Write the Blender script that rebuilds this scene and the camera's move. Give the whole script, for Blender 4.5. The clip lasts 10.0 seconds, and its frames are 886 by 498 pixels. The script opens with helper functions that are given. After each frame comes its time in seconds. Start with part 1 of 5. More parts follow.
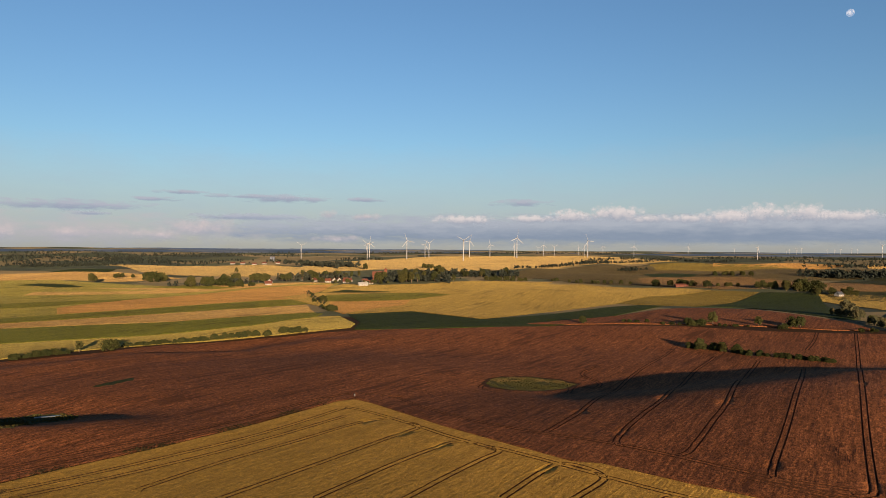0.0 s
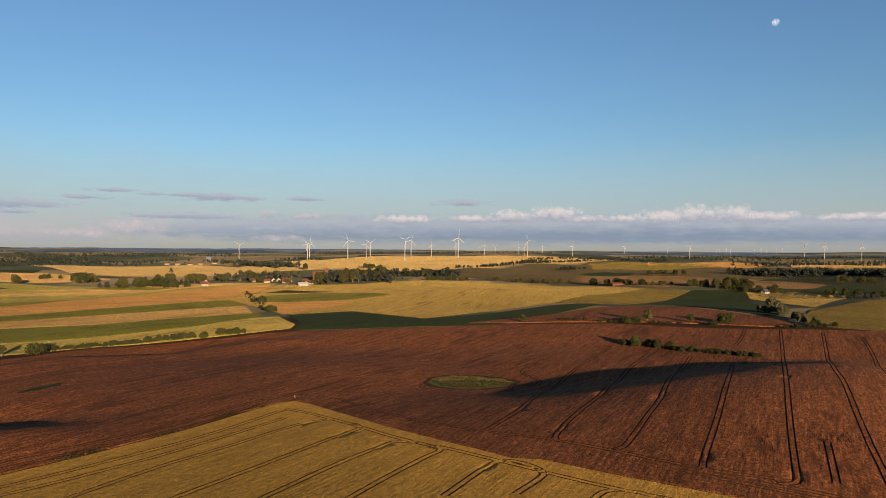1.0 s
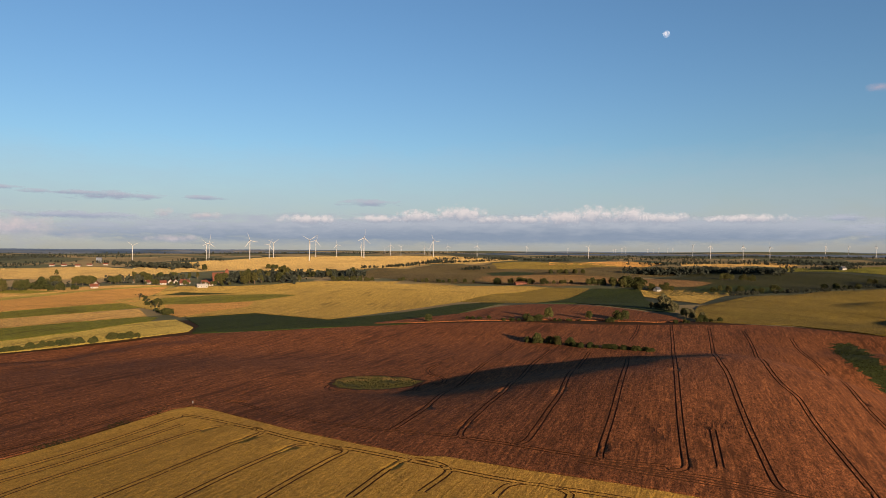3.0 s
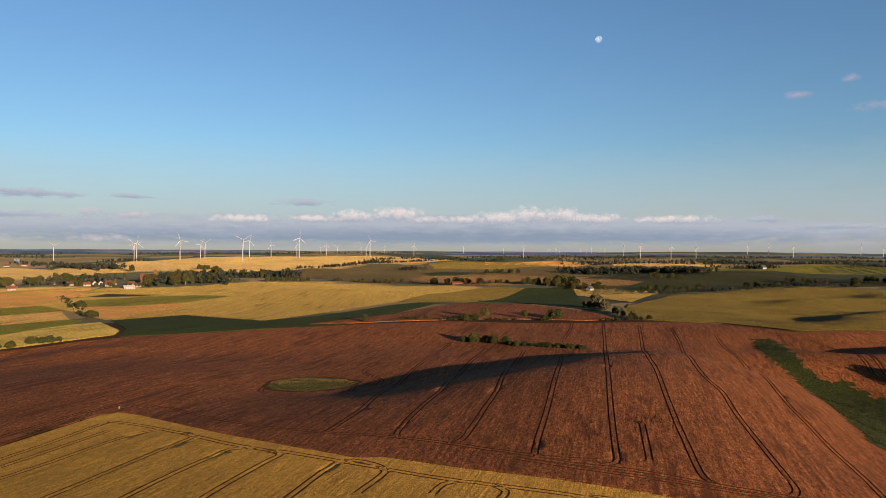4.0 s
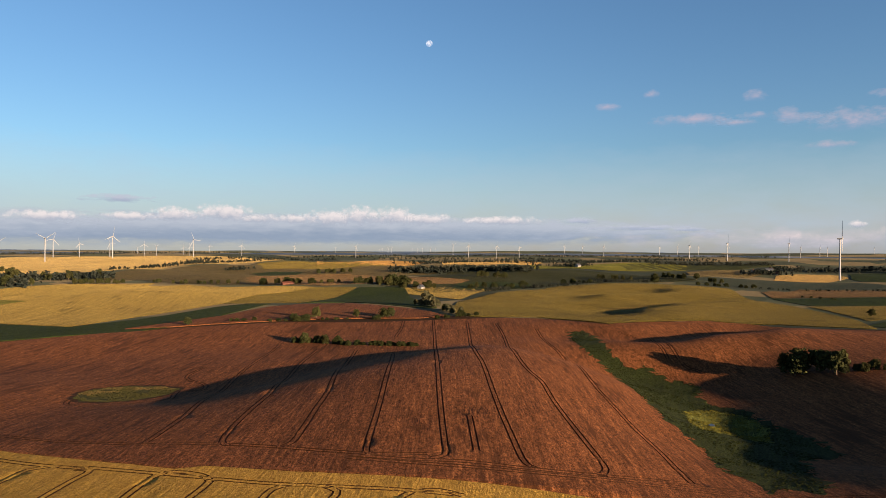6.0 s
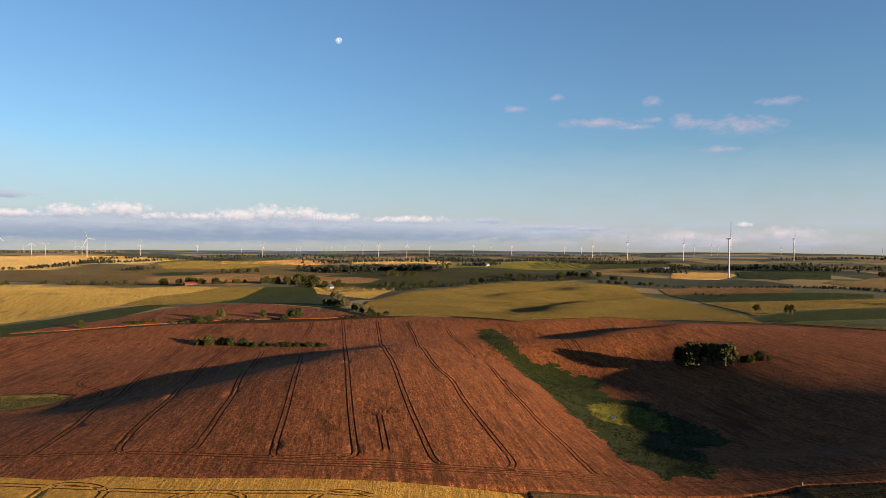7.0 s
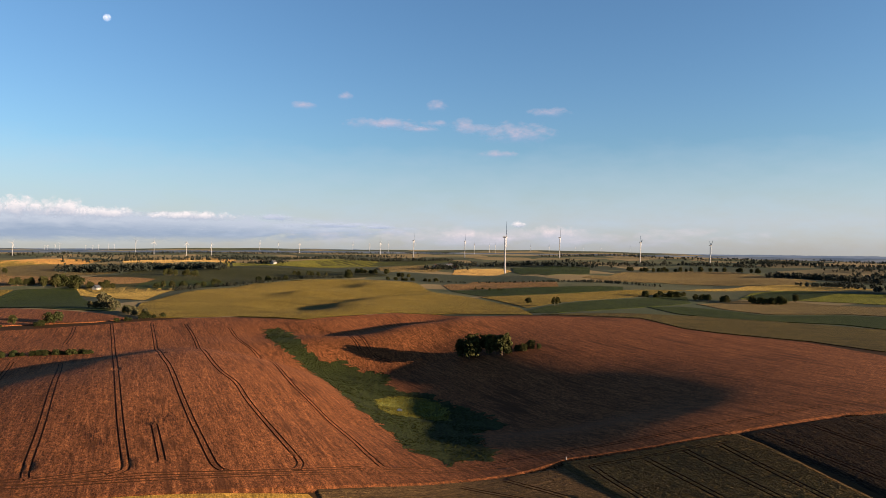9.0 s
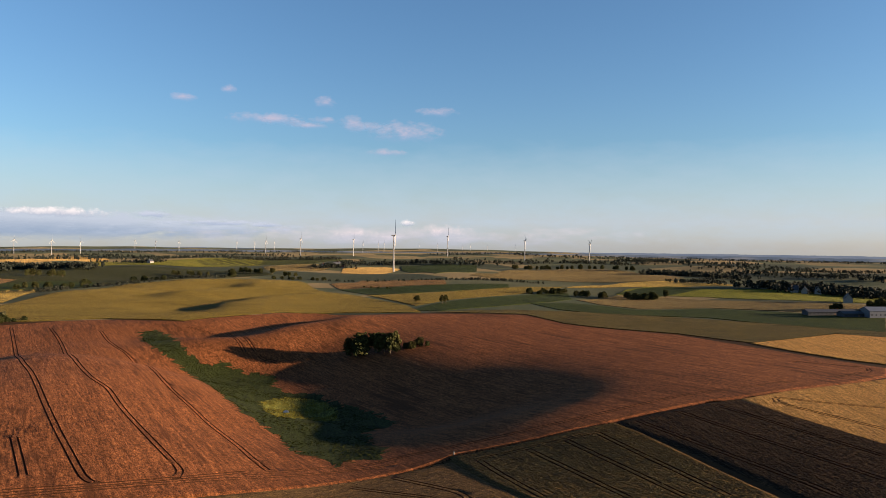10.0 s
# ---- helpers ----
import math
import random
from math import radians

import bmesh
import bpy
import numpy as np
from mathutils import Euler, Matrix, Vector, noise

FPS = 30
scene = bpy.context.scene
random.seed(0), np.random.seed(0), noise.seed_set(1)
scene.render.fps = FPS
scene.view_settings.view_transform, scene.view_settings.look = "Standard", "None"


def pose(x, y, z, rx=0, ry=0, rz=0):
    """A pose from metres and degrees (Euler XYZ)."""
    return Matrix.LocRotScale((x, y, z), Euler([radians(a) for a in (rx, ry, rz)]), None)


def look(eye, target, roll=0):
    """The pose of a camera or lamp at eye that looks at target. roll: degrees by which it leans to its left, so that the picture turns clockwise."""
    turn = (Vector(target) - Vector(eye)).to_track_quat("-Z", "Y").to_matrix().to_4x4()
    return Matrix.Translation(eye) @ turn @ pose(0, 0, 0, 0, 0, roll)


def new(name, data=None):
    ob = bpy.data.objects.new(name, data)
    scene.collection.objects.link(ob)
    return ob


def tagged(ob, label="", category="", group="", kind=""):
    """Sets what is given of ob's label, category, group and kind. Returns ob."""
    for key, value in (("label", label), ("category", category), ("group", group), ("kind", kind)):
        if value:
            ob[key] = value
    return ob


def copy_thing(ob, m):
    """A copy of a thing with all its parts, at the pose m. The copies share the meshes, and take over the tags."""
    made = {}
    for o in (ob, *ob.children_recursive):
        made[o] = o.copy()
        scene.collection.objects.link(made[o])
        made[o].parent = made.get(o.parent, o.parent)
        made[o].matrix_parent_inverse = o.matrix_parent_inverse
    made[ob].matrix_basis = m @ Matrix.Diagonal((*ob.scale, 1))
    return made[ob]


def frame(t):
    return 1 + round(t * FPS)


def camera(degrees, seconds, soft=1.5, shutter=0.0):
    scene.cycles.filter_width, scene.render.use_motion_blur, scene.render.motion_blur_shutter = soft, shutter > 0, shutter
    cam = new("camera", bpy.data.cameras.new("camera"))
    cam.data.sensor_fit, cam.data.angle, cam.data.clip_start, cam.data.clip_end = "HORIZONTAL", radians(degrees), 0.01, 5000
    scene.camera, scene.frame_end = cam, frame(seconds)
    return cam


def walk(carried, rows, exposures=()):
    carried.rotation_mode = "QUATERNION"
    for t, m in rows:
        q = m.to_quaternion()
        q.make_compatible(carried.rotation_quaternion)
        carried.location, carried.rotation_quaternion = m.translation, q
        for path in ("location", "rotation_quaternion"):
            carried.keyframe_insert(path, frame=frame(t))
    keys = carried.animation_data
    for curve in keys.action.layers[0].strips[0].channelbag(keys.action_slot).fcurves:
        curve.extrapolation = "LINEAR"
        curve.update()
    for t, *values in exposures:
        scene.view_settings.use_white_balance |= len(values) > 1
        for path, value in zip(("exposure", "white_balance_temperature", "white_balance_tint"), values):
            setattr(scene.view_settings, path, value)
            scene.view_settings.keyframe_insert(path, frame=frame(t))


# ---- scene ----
from mathutils import geometry

cam = camera(64.59, 10.0, soft=0.6)
walk(cam, [
    (0, pose(0.00, 0.00, 63.00, 89.918, 0, 3.611) @ pose(0, 0, 0, 0, 0, 0.383)),
    (0.5, pose(0.02, -0.05, 62.95, 89.918, 0, 0.600) @ pose(0, 0, 0, 0, 0, 0.367)),
    (1, pose(0.05, -0.09, 62.89, 89.925, 0, -1.167) @ pose(0, 0, 0, 0, 0, 0.352)),
    (1.5, pose(0.08, -0.13, 62.83, 89.939, 0, -3.023) @ pose(0, 0, 0, 0, 0, 0.338)),
    (2, pose(0.12, -0.16, 62.77, 89.955, 0, -4.902) @ pose(0, 0, 0, 0, 0, 0.325)),
    (3.5, pose(0.26, -0.23, 62.57, 90.010, 0, -11.225) @ pose(0, 0, 0, 0, 0, 0.292)),
    (4, pose(0.31, -0.25, 62.50, 90.025, 0, -13.994) @ pose(0, 0, 0, 0, 0, 0.283)),
    (4.5, pose(0.37, -0.26, 62.42, 90.037, 0, -16.979) @ pose(0, 0, 0, 0, 0, 0.276)),
    (5, pose(0.43, -0.26, 62.35, 90.045, 0, -20.456) @ pose(0, 0, 0, 0, 0, 0.271)),
    (5.5, pose(0.50, -0.26, 62.27, 90.048, 0, -24.009) @ pose(0, 0, 0, 0, 0, 0.267)),
    (7, pose(0.73, -0.22, 62.01, 90.026, 0, -34.969) @ pose(0, 0, 0, 0, 0, 0.265)),
    (7.5, pose(0.82, -0.20, 61.92, 90.007, 0, -38.746) @ pose(0, 0, 0, 0, 0, 0.269)),
    (8, pose(0.91, -0.17, 61.82, 89.982, 0, -43.221) @ pose(0, 0, 0, 0, 0, 0.274)),
    (8.5, pose(1.01, -0.14, 61.72, 89.953, 0, -47.697) @ pose(0, 0, 0, 0, 0, 0.281)),
    (9, pose(1.11, -0.10, 61.62, 89.920, 0, -52.115) @ pose(0, 0, 0, 0, 0, 0.291)),
    (9.5, pose(1.21, -0.06, 61.52, 89.883, 0, -56.504) @ pose(0, 0, 0, 0, 0, 0.303)),
    (10, pose(1.32, -0.01, 61.41, 89.843, 0, -61.186) @ pose(0, 0, 0, 0, 0, 0.317)),
], [(0, 1.63, 6280, 13), (4, 1.74, 6240, 13), (10, 2.12, 6120, 13)])

# ---- the lie of the land ----
SUN_AZ = 160.0          # bearing of the sun, clockwise from +y
SUN_EL = 7.5
FOLDS = []
BANKS = []


def fold(ax, ay, bx, by, w, a, swell=1.0, wide=1.0):
    """A fold of the ground along the line a-b: a swell on the sunny side, wide times as broad as the hollow beyond it."""
    FOLDS.append((ax, ay, bx, by, w, a, swell, wide))


def bank(ax, ay, bx, by, w, a, back, end=0.0):
    """A bank along the line a-b, falling to its left side; the ground comes back up slowly beyond it."""
    BANKS.append((ax, ay, bx, by, w, a, back, end or .2 * math.hypot(bx - ax, by - ay) + 2 * w))


fold(90.94, 337.2, 156.4, 421, 49.92, 4.48, 0.79, 1.28)
fold(-156.66, 403.52, -4.02, 417.53, 49.41, 5.39, 0.35, 1.74)
fold(112.83, 326.6, 201.37, 391.6, 42.38, 4.09, 0.67, 1.64)
fold(70, 326, 225, 396, 20, 2.6, 0.7, 2.4)
fold(-172, 218, -145, 232, 15, 2.8)
fold(384, 397, 458, 370, 24, 6.4)
bank(262.7, 324.8, 271, 182.9, 22.9, 8.1, 138.5, 57.6)
bank(168.5, 100.6, 218.6, 160.7, 34, 5.9, 45.3, 115.7)
bank(264, 149, 310.9, 320.1, 69.1, 17.3, 63.6, 94.7)
bank(303.8, 144.5, 404.3, 272.8, 46.8, 12, 78.1, 28.6)
fold(-217, 366, -130, 468, 14, 2)
fold(607, 715, 770, 784, 34, 5.3)
fold(525, 558, 672, 616, 34, 5.3)

def smooth(v):
    v = np.clip(v, 0, 1)
    return v * v * (3 - 2 * v)


def land(x, y):
    """Height of the ground at x, y (arrays)."""
    x, y = np.asarray(x, float), np.asarray(y, float)
    r = np.hypot(x, y)
    b = np.degrees(np.arctan2(x, y))
    top = 47 - 41 * smooth((b - 52) / 42) - 20 * smooth((-b - 60) / 60)
    z = top * smooth((r - 1300) / 3500)
    z = z + (r / 4000) ** 2 * 5 * np.sin(x / 420 + 1.3) * np.sin(y / 510 + .4)
    z = z + 1.0 * smooth((r - 150) / 500) * (np.sin(x / 93 + y / 140) + np.sin(y / 77 - x / 170 + 1))
    roll = 2.6 * smooth((r - 620) / 500) * (1 - smooth((r - 2600) / 1200))
    z = z + roll * (np.sin(x / 61 + y / 170 + .8) + np.sin(y / 74 - x / 130 + 2.1))
    for ax, ay, bx, by, w, a, swell, wide in FOLDS:
        n = math.hypot(bx - ax, by - ay)
        dx, dy = (bx - ax) / n, (by - ay) / n
        u, q = (x - ax) * dx + (y - ay) * dy, (x - ax) * -dy + (y - ay) * dx
        q = q + w * .3 * np.sin(u / (w * 1.2) + ax) + w * .15 * np.sin(u / (w * .5) + ay)
        over = np.maximum(np.maximum(-u, u - n), 0)
        win = np.exp(-.5 * (over / (.22 * n + w)) ** 2)
        z = z + a * win * (swell * np.exp(-.5 * ((q + w * wide) / (w * wide)) ** 2) - np.exp(-.5 * ((q - w) / w) ** 2))
    for ax, ay, bx, by, w, a, back, end in BANKS:
        n = math.hypot(bx - ax, by - ay)
        dx, dy = (bx - ax) / n, (by - ay) / n
        u, q = (x - ax) * dx + (y - ay) * dy, (x - ax) * -dy + (y - ay) * dx
        q = q + w * .4 * np.sin(u / (w * 1.9) + ax) + w * .2 * np.sin(u / (w * .8) + ay)
        over = np.maximum(np.maximum(-u, u - n), 0)
        win = np.exp(-.5 * (over / end) ** 2)
        z = z - a * win * (.5 + .5 * np.tanh(q / w)) * np.exp(-.5 * (np.maximum(q, 0) / back) ** 2)
    return z


# ---- light ----
world = bpy.data.worlds.new("world")
scene.world = world
world.use_nodes = True
wn = world.node_tree.nodes
sky = wn.new("ShaderNodeTexSky")
sky.sky_type = "NISHITA"
sky.sun_disc = False
sky.sun_elevation = radians(SUN_EL)
sky.sun_rotation = radians(SUN_AZ)
sky.altitude = 100
sky.air_density, sky.dust_density, sky.ozone_density = 1.0, 0.6, 3.1
world.node_tree.links.new(sky.outputs[0], wn["Background"].inputs[0])
wn["Background"].inputs[1].default_value = 0.05

sun = new("sun", bpy.data.lights.new("sun", "SUN"))
sun.data.energy, sun.data.angle, sun.data.color = 5.0, radians(0.6), (1.0, 0.72, 0.45)
a, e = radians(SUN_AZ), radians(SUN_EL)
to_sun = Vector((math.sin(a) * math.cos(e), math.cos(a) * math.cos(e), math.sin(e)))
sun.matrix_world = look(to_sun * 50 + Vector((0, 0, 200)), Vector((0, 0, 200)))


# ---- materials ----
def shader(name, rough=0.9):
    m = bpy.data.materials.new(name)
    m.use_nodes = True
    b = m.node_tree.nodes["Principled BSDF"]
    b.inputs["Roughness"].default_value = rough
    b.inputs["Specular IOR Level"].default_value = 0.15
    return m, m.node_tree, b


def node(tree, kind, inputs=None, **props):
    n = tree.nodes.new(kind)
    for key, value in props.items():
        setattr(n, key, value)
    for key, value in (inputs or {}).items():
        if isinstance(value, bpy.types.NodeSocket):
            tree.links.new(value, n.inputs[key])
        else:
            n.inputs[key].default_value = value
    return n


def place(tree, turn=0.0, scale=(1, 1, 1)):
    """Object coordinates in metres, turned and stretched."""
    t = node(tree, "ShaderNodeTexCoord")
    long = tuple(1 / s for s in scale)
    return node(tree, "ShaderNodeMapping", {"Vector": t.outputs["Object"], "Rotation": (0, 0, radians(turn)), "Scale": long}, vector_type="TEXTURE").outputs[0]


def grain(tree, where, scale, detail=4, rough=0.6):
    return node(tree, "ShaderNodeTexNoise", {"Vector": where, "Scale": scale, "Detail": detail, "Roughness": rough}).outputs["Fac"]


def ramp(tree, fac, stops):
    r = node(tree, "ShaderNodeValToRGB", {"Fac": fac})
    while len(r.color_ramp.elements) < len(stops):
        r.color_ramp.elements.new(0.5)
    for el, (p, c) in zip(r.color_ramp.elements, stops):
        el.position, el.color = p, (*c, 1)
    return r.outputs[0]


def mix(tree, fac, a, b, blend="MIX"):
    m = node(tree, "ShaderNodeMix", {"Factor": fac}, data_type="RGBA", blend_type=blend)
    for k, v in ((6, a), (7, b)):
        if isinstance(v, bpy.types.NodeSocket):
            tree.links.new(v, m.inputs[k])
        else:
            m.inputs[k].default_value = (*v, 1) if len(v) == 3 else v
    return m.outputs[2]


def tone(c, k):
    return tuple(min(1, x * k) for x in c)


def fuzz(tree, bsdf, col, weight=1.0):
    """Standing stalks and leaves catch low light from the side."""
    bsdf.inputs["Sheen Weight"].default_value = weight
    bsdf.inputs["Sheen Roughness"].default_value = 0.28
    tint = mix(tree, 1.0, col, (2.4, 2.4, 2.4), "MULTIPLY")
    tree.links.new(tint, bsdf.inputs["Sheen Tint"])


def crop(name, c, c2=None, turn=0.0, rows=0.25, bump=1.0, patch=0.5, size=1.0, fuzzy=1.0, rough=1.0):
    """A standing crop: broad patches, drill rows along `turn`, fine heads of grain; rough: how strongly the heads and gaps differ."""
    m, t, b = shader(name, 0.95)
    b.inputs["Specular IOR Level"].default_value = 0.06
    c2 = c2 or tone(c, 0.6)

    def spread(k):
        return max(0.0, 1 - k * rough), 1 + k * rough

    broad = grain(t, place(t, turn, (0.3, 1, 1)), 0.012, 5, 0.6)
    rowy = grain(t, place(t, turn, (0.08, 1, 1)), 0.9 / size, 3, 0.6)
    fine = grain(t, place(t, turn, (0.55, 1, 1)), 0.9 / size, 4, 0.7)
    heads = grain(t, place(t, turn, (0.7, 1, 1)), 2.6 / size, 3, 0.7)
    col = ramp(t, broad, [(0.3, tone(c2, 1.0)), (0.5, c), (0.72, tone(c, 1.22))])
    col = mix(t, patch, c, col)
    for fac, k in ((rowy, 0.5 * rows), (fine, 0.4), (heads, 0.6)):
        lo, hi = spread(k)
        col = mix(t, 1.0, col, ramp(t, fac, [(0.36, (lo, lo, lo)), (0.5, (1, 1, 1)), (0.64, (hi, hi, hi))]), "MULTIPLY")
    streak = grain(t, place(t, turn, (0.04, 1, 1)), 0.3, 4, 0.65)
    lo, hi = spread(0.14)
    col = mix(t, 1.0, col, ramp(t, streak, [(0.38, (lo, lo, lo)), (0.5, (1, 1, 1)), (0.64, (hi, hi, hi))]), "MULTIPLY")
    marks = grain(t, place(t, turn, (0.06, 1, 1)), 0.35 / size, 3, 0.6)
    spots = grain(t, place(t, turn, (0.5, 1, 1)), 0.03, 3, 0.6)
    worn = node(t, "ShaderNodeMath", {0: marks, 1: spots}, operation="MULTIPLY").outputs[0]
    col = mix(t, node(t, "ShaderNodeMapRange", {"Value": worn, "From Min": 0.30, "From Max": 0.37, "To Max": 0.8 * min(1, rough)}).outputs[0], col, tone(c, 0.45))
    t.links.new(col, b.inputs["Base Color"])
    h = node(t, "ShaderNodeMath", {0: fine, 1: rowy}, operation="ADD").outputs[0]
    h = node(t, "ShaderNodeMath", {0: heads, 1: 0.5, 2: h}, operation="MULTIPLY_ADD").outputs[0]
    fuzz(t, b, col, fuzzy * 0.6)
    bn = node(t, "ShaderNodeBump", {"Height": h, "Strength": bump * 0.6, "Distance": 1.0 * size})
    t.links.new(bn.outputs[0], b.inputs["Normal"])
    return m


def earth(name, c, scale=0.4, bump=0.5):
    m, t, b = shader(name, 0.95)
    b.inputs["Specular IOR Level"].default_value = 0.05
    f = grain(t, place(t), scale, 6, 0.7)
    g = grain(t, place(t), scale * 0.06, 4, 0.6)
    col = ramp(t, f, [(0.3, tone(c, 0.5)), (0.55, c), (0.8, tone(c, 1.6))])
    col = mix(t, 0.4, col, ramp(t, g, [(0.35, tone(c, 0.6)), (0.65, tone(c, 1.4))]))
    t.links.new(col, b.inputs["Base Color"])
    bn = node(t, "ShaderNodeBump", {"Height": f, "Strength": bump, "Distance": 0.5})
    t.links.new(bn.outputs[0], b.inputs["Normal"])
    return m


def plain(name, c, rough=0.7, metal=0.0, vary=0.25, scale=1.5):
    m, t, b = shader(name, rough)
    b.inputs["Metallic"].default_value = metal
    f = grain(t, place(t), scale, 4, 0.6)
    t.links.new(ramp(t, f, [(0.3, tone(c, 1 - vary)), (0.7, tone(c, 1 + vary))]), b.inputs["Base Color"])
    return m


def leaves(name, c):
    m, t, b = shader(name, 0.8)
    b.inputs["Specular IOR Level"].default_value = 0.05
    r = node(t, "ShaderNodeNewGeometry").outputs["Random Per Island"]
    o = node(t, "ShaderNodeObjectInfo").outputs["Random"]
    col = ramp(t, r, [(0.0, tone(c, 0.5)), (0.5, c), (1.0, tone(c, 1.35))])
    col = mix(t, 0.35, col, ramp(t, o, [(0.0, tone(c, 0.55)), (1.0, (c[0] * 1.9, c[1] * 1.3, c[2]))]))
    t.links.new(col, b.inputs["Base Color"])
    return m


def heads(name, c):
    """Ears and seed heads of a crop, each a little lighter or darker."""
    m, t, b = shader(name, 0.9)
    r = node(t, "ShaderNodeNewGeometry").outputs["Random Per Island"]
    broad = grain(t, place(t), 0.02, 4, 0.6)
    col = ramp(t, r, [(0.0, tone(c, 0.65)), (0.6, c), (1.0, tone(c, 1.25))])
    col = mix(t, 0.5, col, mix(t, 1.0, col, ramp(t, broad, [(0.35, (0.6, 0.55, 0.5)), (0.65, (1.35, 1.35, 1.35))]), "MULTIPLY"))
    t.links.new(col, b.inputs["Base Color"])
    fuzz(t, b, col, 0.1)
    return m


def patchwork(name):
    """Distant farmland: irregular strips of grain, pasture and wood, with haze and cloud shadow in their tones."""
    m, t, b = shader(name, 0.95)
    b.inputs["Specular IOR Level"].default_value = 0.05
    w = place(t, 12)
    wob = node(t, "ShaderNodeTexNoise", {"Vector": w, "Scale": 0.002, "Detail": 3})
    warped = node(t, "ShaderNodeVectorMath", {0: wob.outputs["Color"], 1: (160, 160, 0)}, operation="MULTIPLY").outputs[0]
    w2 = node(t, "ShaderNodeVectorMath", {0: w, 1: warped}, operation="ADD").outputs[0]
    v = node(t, "ShaderNodeTexVoronoi", {"Vector": w2, "Scale": 0.0042, "Randomness": 1.0}, distance="MANHATTAN")
    which = node(t, "ShaderNodeSeparateColor", {"Color": v.outputs["Color"]}).outputs[0]
    # tones cooled for distance haze, the darkest deepened for cloud shadow
    col = ramp(t, which, [(0.0, (0.015, 0.021, 0.015)), (0.2, (0.09, 0.072, 0.038)), (0.36, (0.026, 0.034, 0.02)), (0.5, (0.115, 0.088, 0.046)), (0.64, (0.036, 0.041, 0.024)), (0.82, (0.018, 0.025, 0.018))])
    col.node.color_ramp.interpolation = "CONSTANT"
    f = grain(t, place(t, 25, (0.15, 1, 1)), 0.05, 4, 0.6)
    col = mix(t, 0.2, col, ramp(t, f, [(0.3, (0.025, 0.028, 0.012)), (0.7, (0.085, 0.066, 0.03))]))
    t.links.new(col, b.inputs["Base Color"])
    fuzz(t, b, col, 0.1)
    g = grain(t, place(t), 0.25, 4, 0.7)
    bn = node(t, "ShaderNodeBump", {"Height": g, "Strength": 0.5, "Distance": 1.5})
    t.links.new(bn.outputs[0], b.inputs["Normal"])
    return m


RUST = crop("rust_crop", (0.1095, 0.0390, 0.0128), (0.0767, 0.0273, 0.0093), turn=62, rows=0.5, bump=0.4, fuzzy=0.05, rough=1.2)
MATS = {
    "rust": RUST,
    "wheat": crop("wheat_crop", (0.1805, 0.1036, 0.0184), (0.1375, 0.0804, 0.0141), turn=57, rows=0.35, rough=0.55),
    "gold": crop("golden_crop", (0.0982, 0.0684, 0.0238), None, turn=30),
    "tan": crop("tan_crop", (0.1098, 0.0609, 0.0168), (0.0889, 0.0434, 0.0112), turn=20),
    "tan2": crop("straw_crop", (0.1082, 0.0694, 0.0221), (0.0800, 0.0447, 0.0147), turn=70),
    "pale": crop("pale_crop", (0.1227, 0.0919, 0.0207), (0.0950, 0.0753, 0.0159), turn=60),
    "green": crop("green_crop", (0.0528, 0.0520, 0.0062), (0.0396, 0.0419, 0.0052), turn=60, fuzzy=0.6),
    "dullgreen": crop("dull_green_crop", (0.0583, 0.0535, 0.0068), (0.0364, 0.0410, 0.0055), turn=60, fuzzy=0.5),
    "darkgreen": crop("dark_green_crop", (0.0179, 0.0241, 0.0042), (0.0123, 0.0179, 0.0034), turn=40, fuzzy=0.15),
    # meadow green greyed and darkened to stand for cloud shadow
    "cloudshade": crop("cloud_shade_crop", (0.0150, 0.0155, 0.0044), (0.0107, 0.0123, 0.0034), turn=10, fuzzy=0.35),
    "buff": crop("buff_crop", (0.0311, 0.0229, 0.0086), (0.0219, 0.0177, 0.0067), turn=-50),
    "midgreen": crop("mid_green_crop", (0.0149, 0.0163, 0.0034), (0.0106, 0.0125, 0.0026), turn=50, fuzzy=0.5),
    "drab": crop("drab_olive_crop", (0.0182, 0.0141, 0.0040), (0.0127, 0.0108, 0.0032), turn=-65, rows=0.6),
    "olive": crop("olive_crop", (0.0406, 0.0245, 0.0066), (0.0299, 0.0190, 0.0055), turn=57),
    "oliveyellow": crop("olive_grass", (0.0680, 0.0575, 0.0120), (0.0425, 0.0425, 0.0088), turn=60),
    "yellowtan": crop("yellow_tan_crop", (0.0866, 0.0598, 0.0138), (0.0715, 0.0471, 0.0111), turn=75),
    "yellowgreen": crop("yellow_green_crop", (0.0380, 0.0275, 0.0051), (0.0278, 0.0221, 0.0042), turn=-40),
    # beige lowered in colour for the cloud shadow over the slope
    "dull": crop("beige_cloud_shade", (0.0217, 0.0166, 0.0064), (0.0151, 0.0127, 0.0047), turn=15),
    "dullbrown": crop("brown_crop", (0.0404, 0.0242, 0.0092), (0.0322, 0.0201, 0.0072), turn=-20),
    "brownstripe": crop("striped_crop", (0.0172, 0.0092, 0.0034), (0.0115, 0.0064, 0.0025), turn=35, rows=0.7, size=2.0),
}
SOIL = earth("rut_soil", (0.028, 0.012, 0.0055))
DIRT = earth("dirt", (0.036, 0.018, 0.006), 0.25)
FAR = patchwork("far_farmland")
LEAF = leaves("tree_leaves", (0.031, 0.035, 0.012))
WILLOW = leaves("willow_leaves", (0.062, 0.062, 0.032))
LEAF2 = leaves("bush_leaves", (0.022, 0.027, 0.009))
BARK = plain("bark", (0.1, 0.07, 0.045), 0.9)
WHITE = plain("turbine_white", (0.22, 0.22, 0.225), 0.45, vary=0.04)
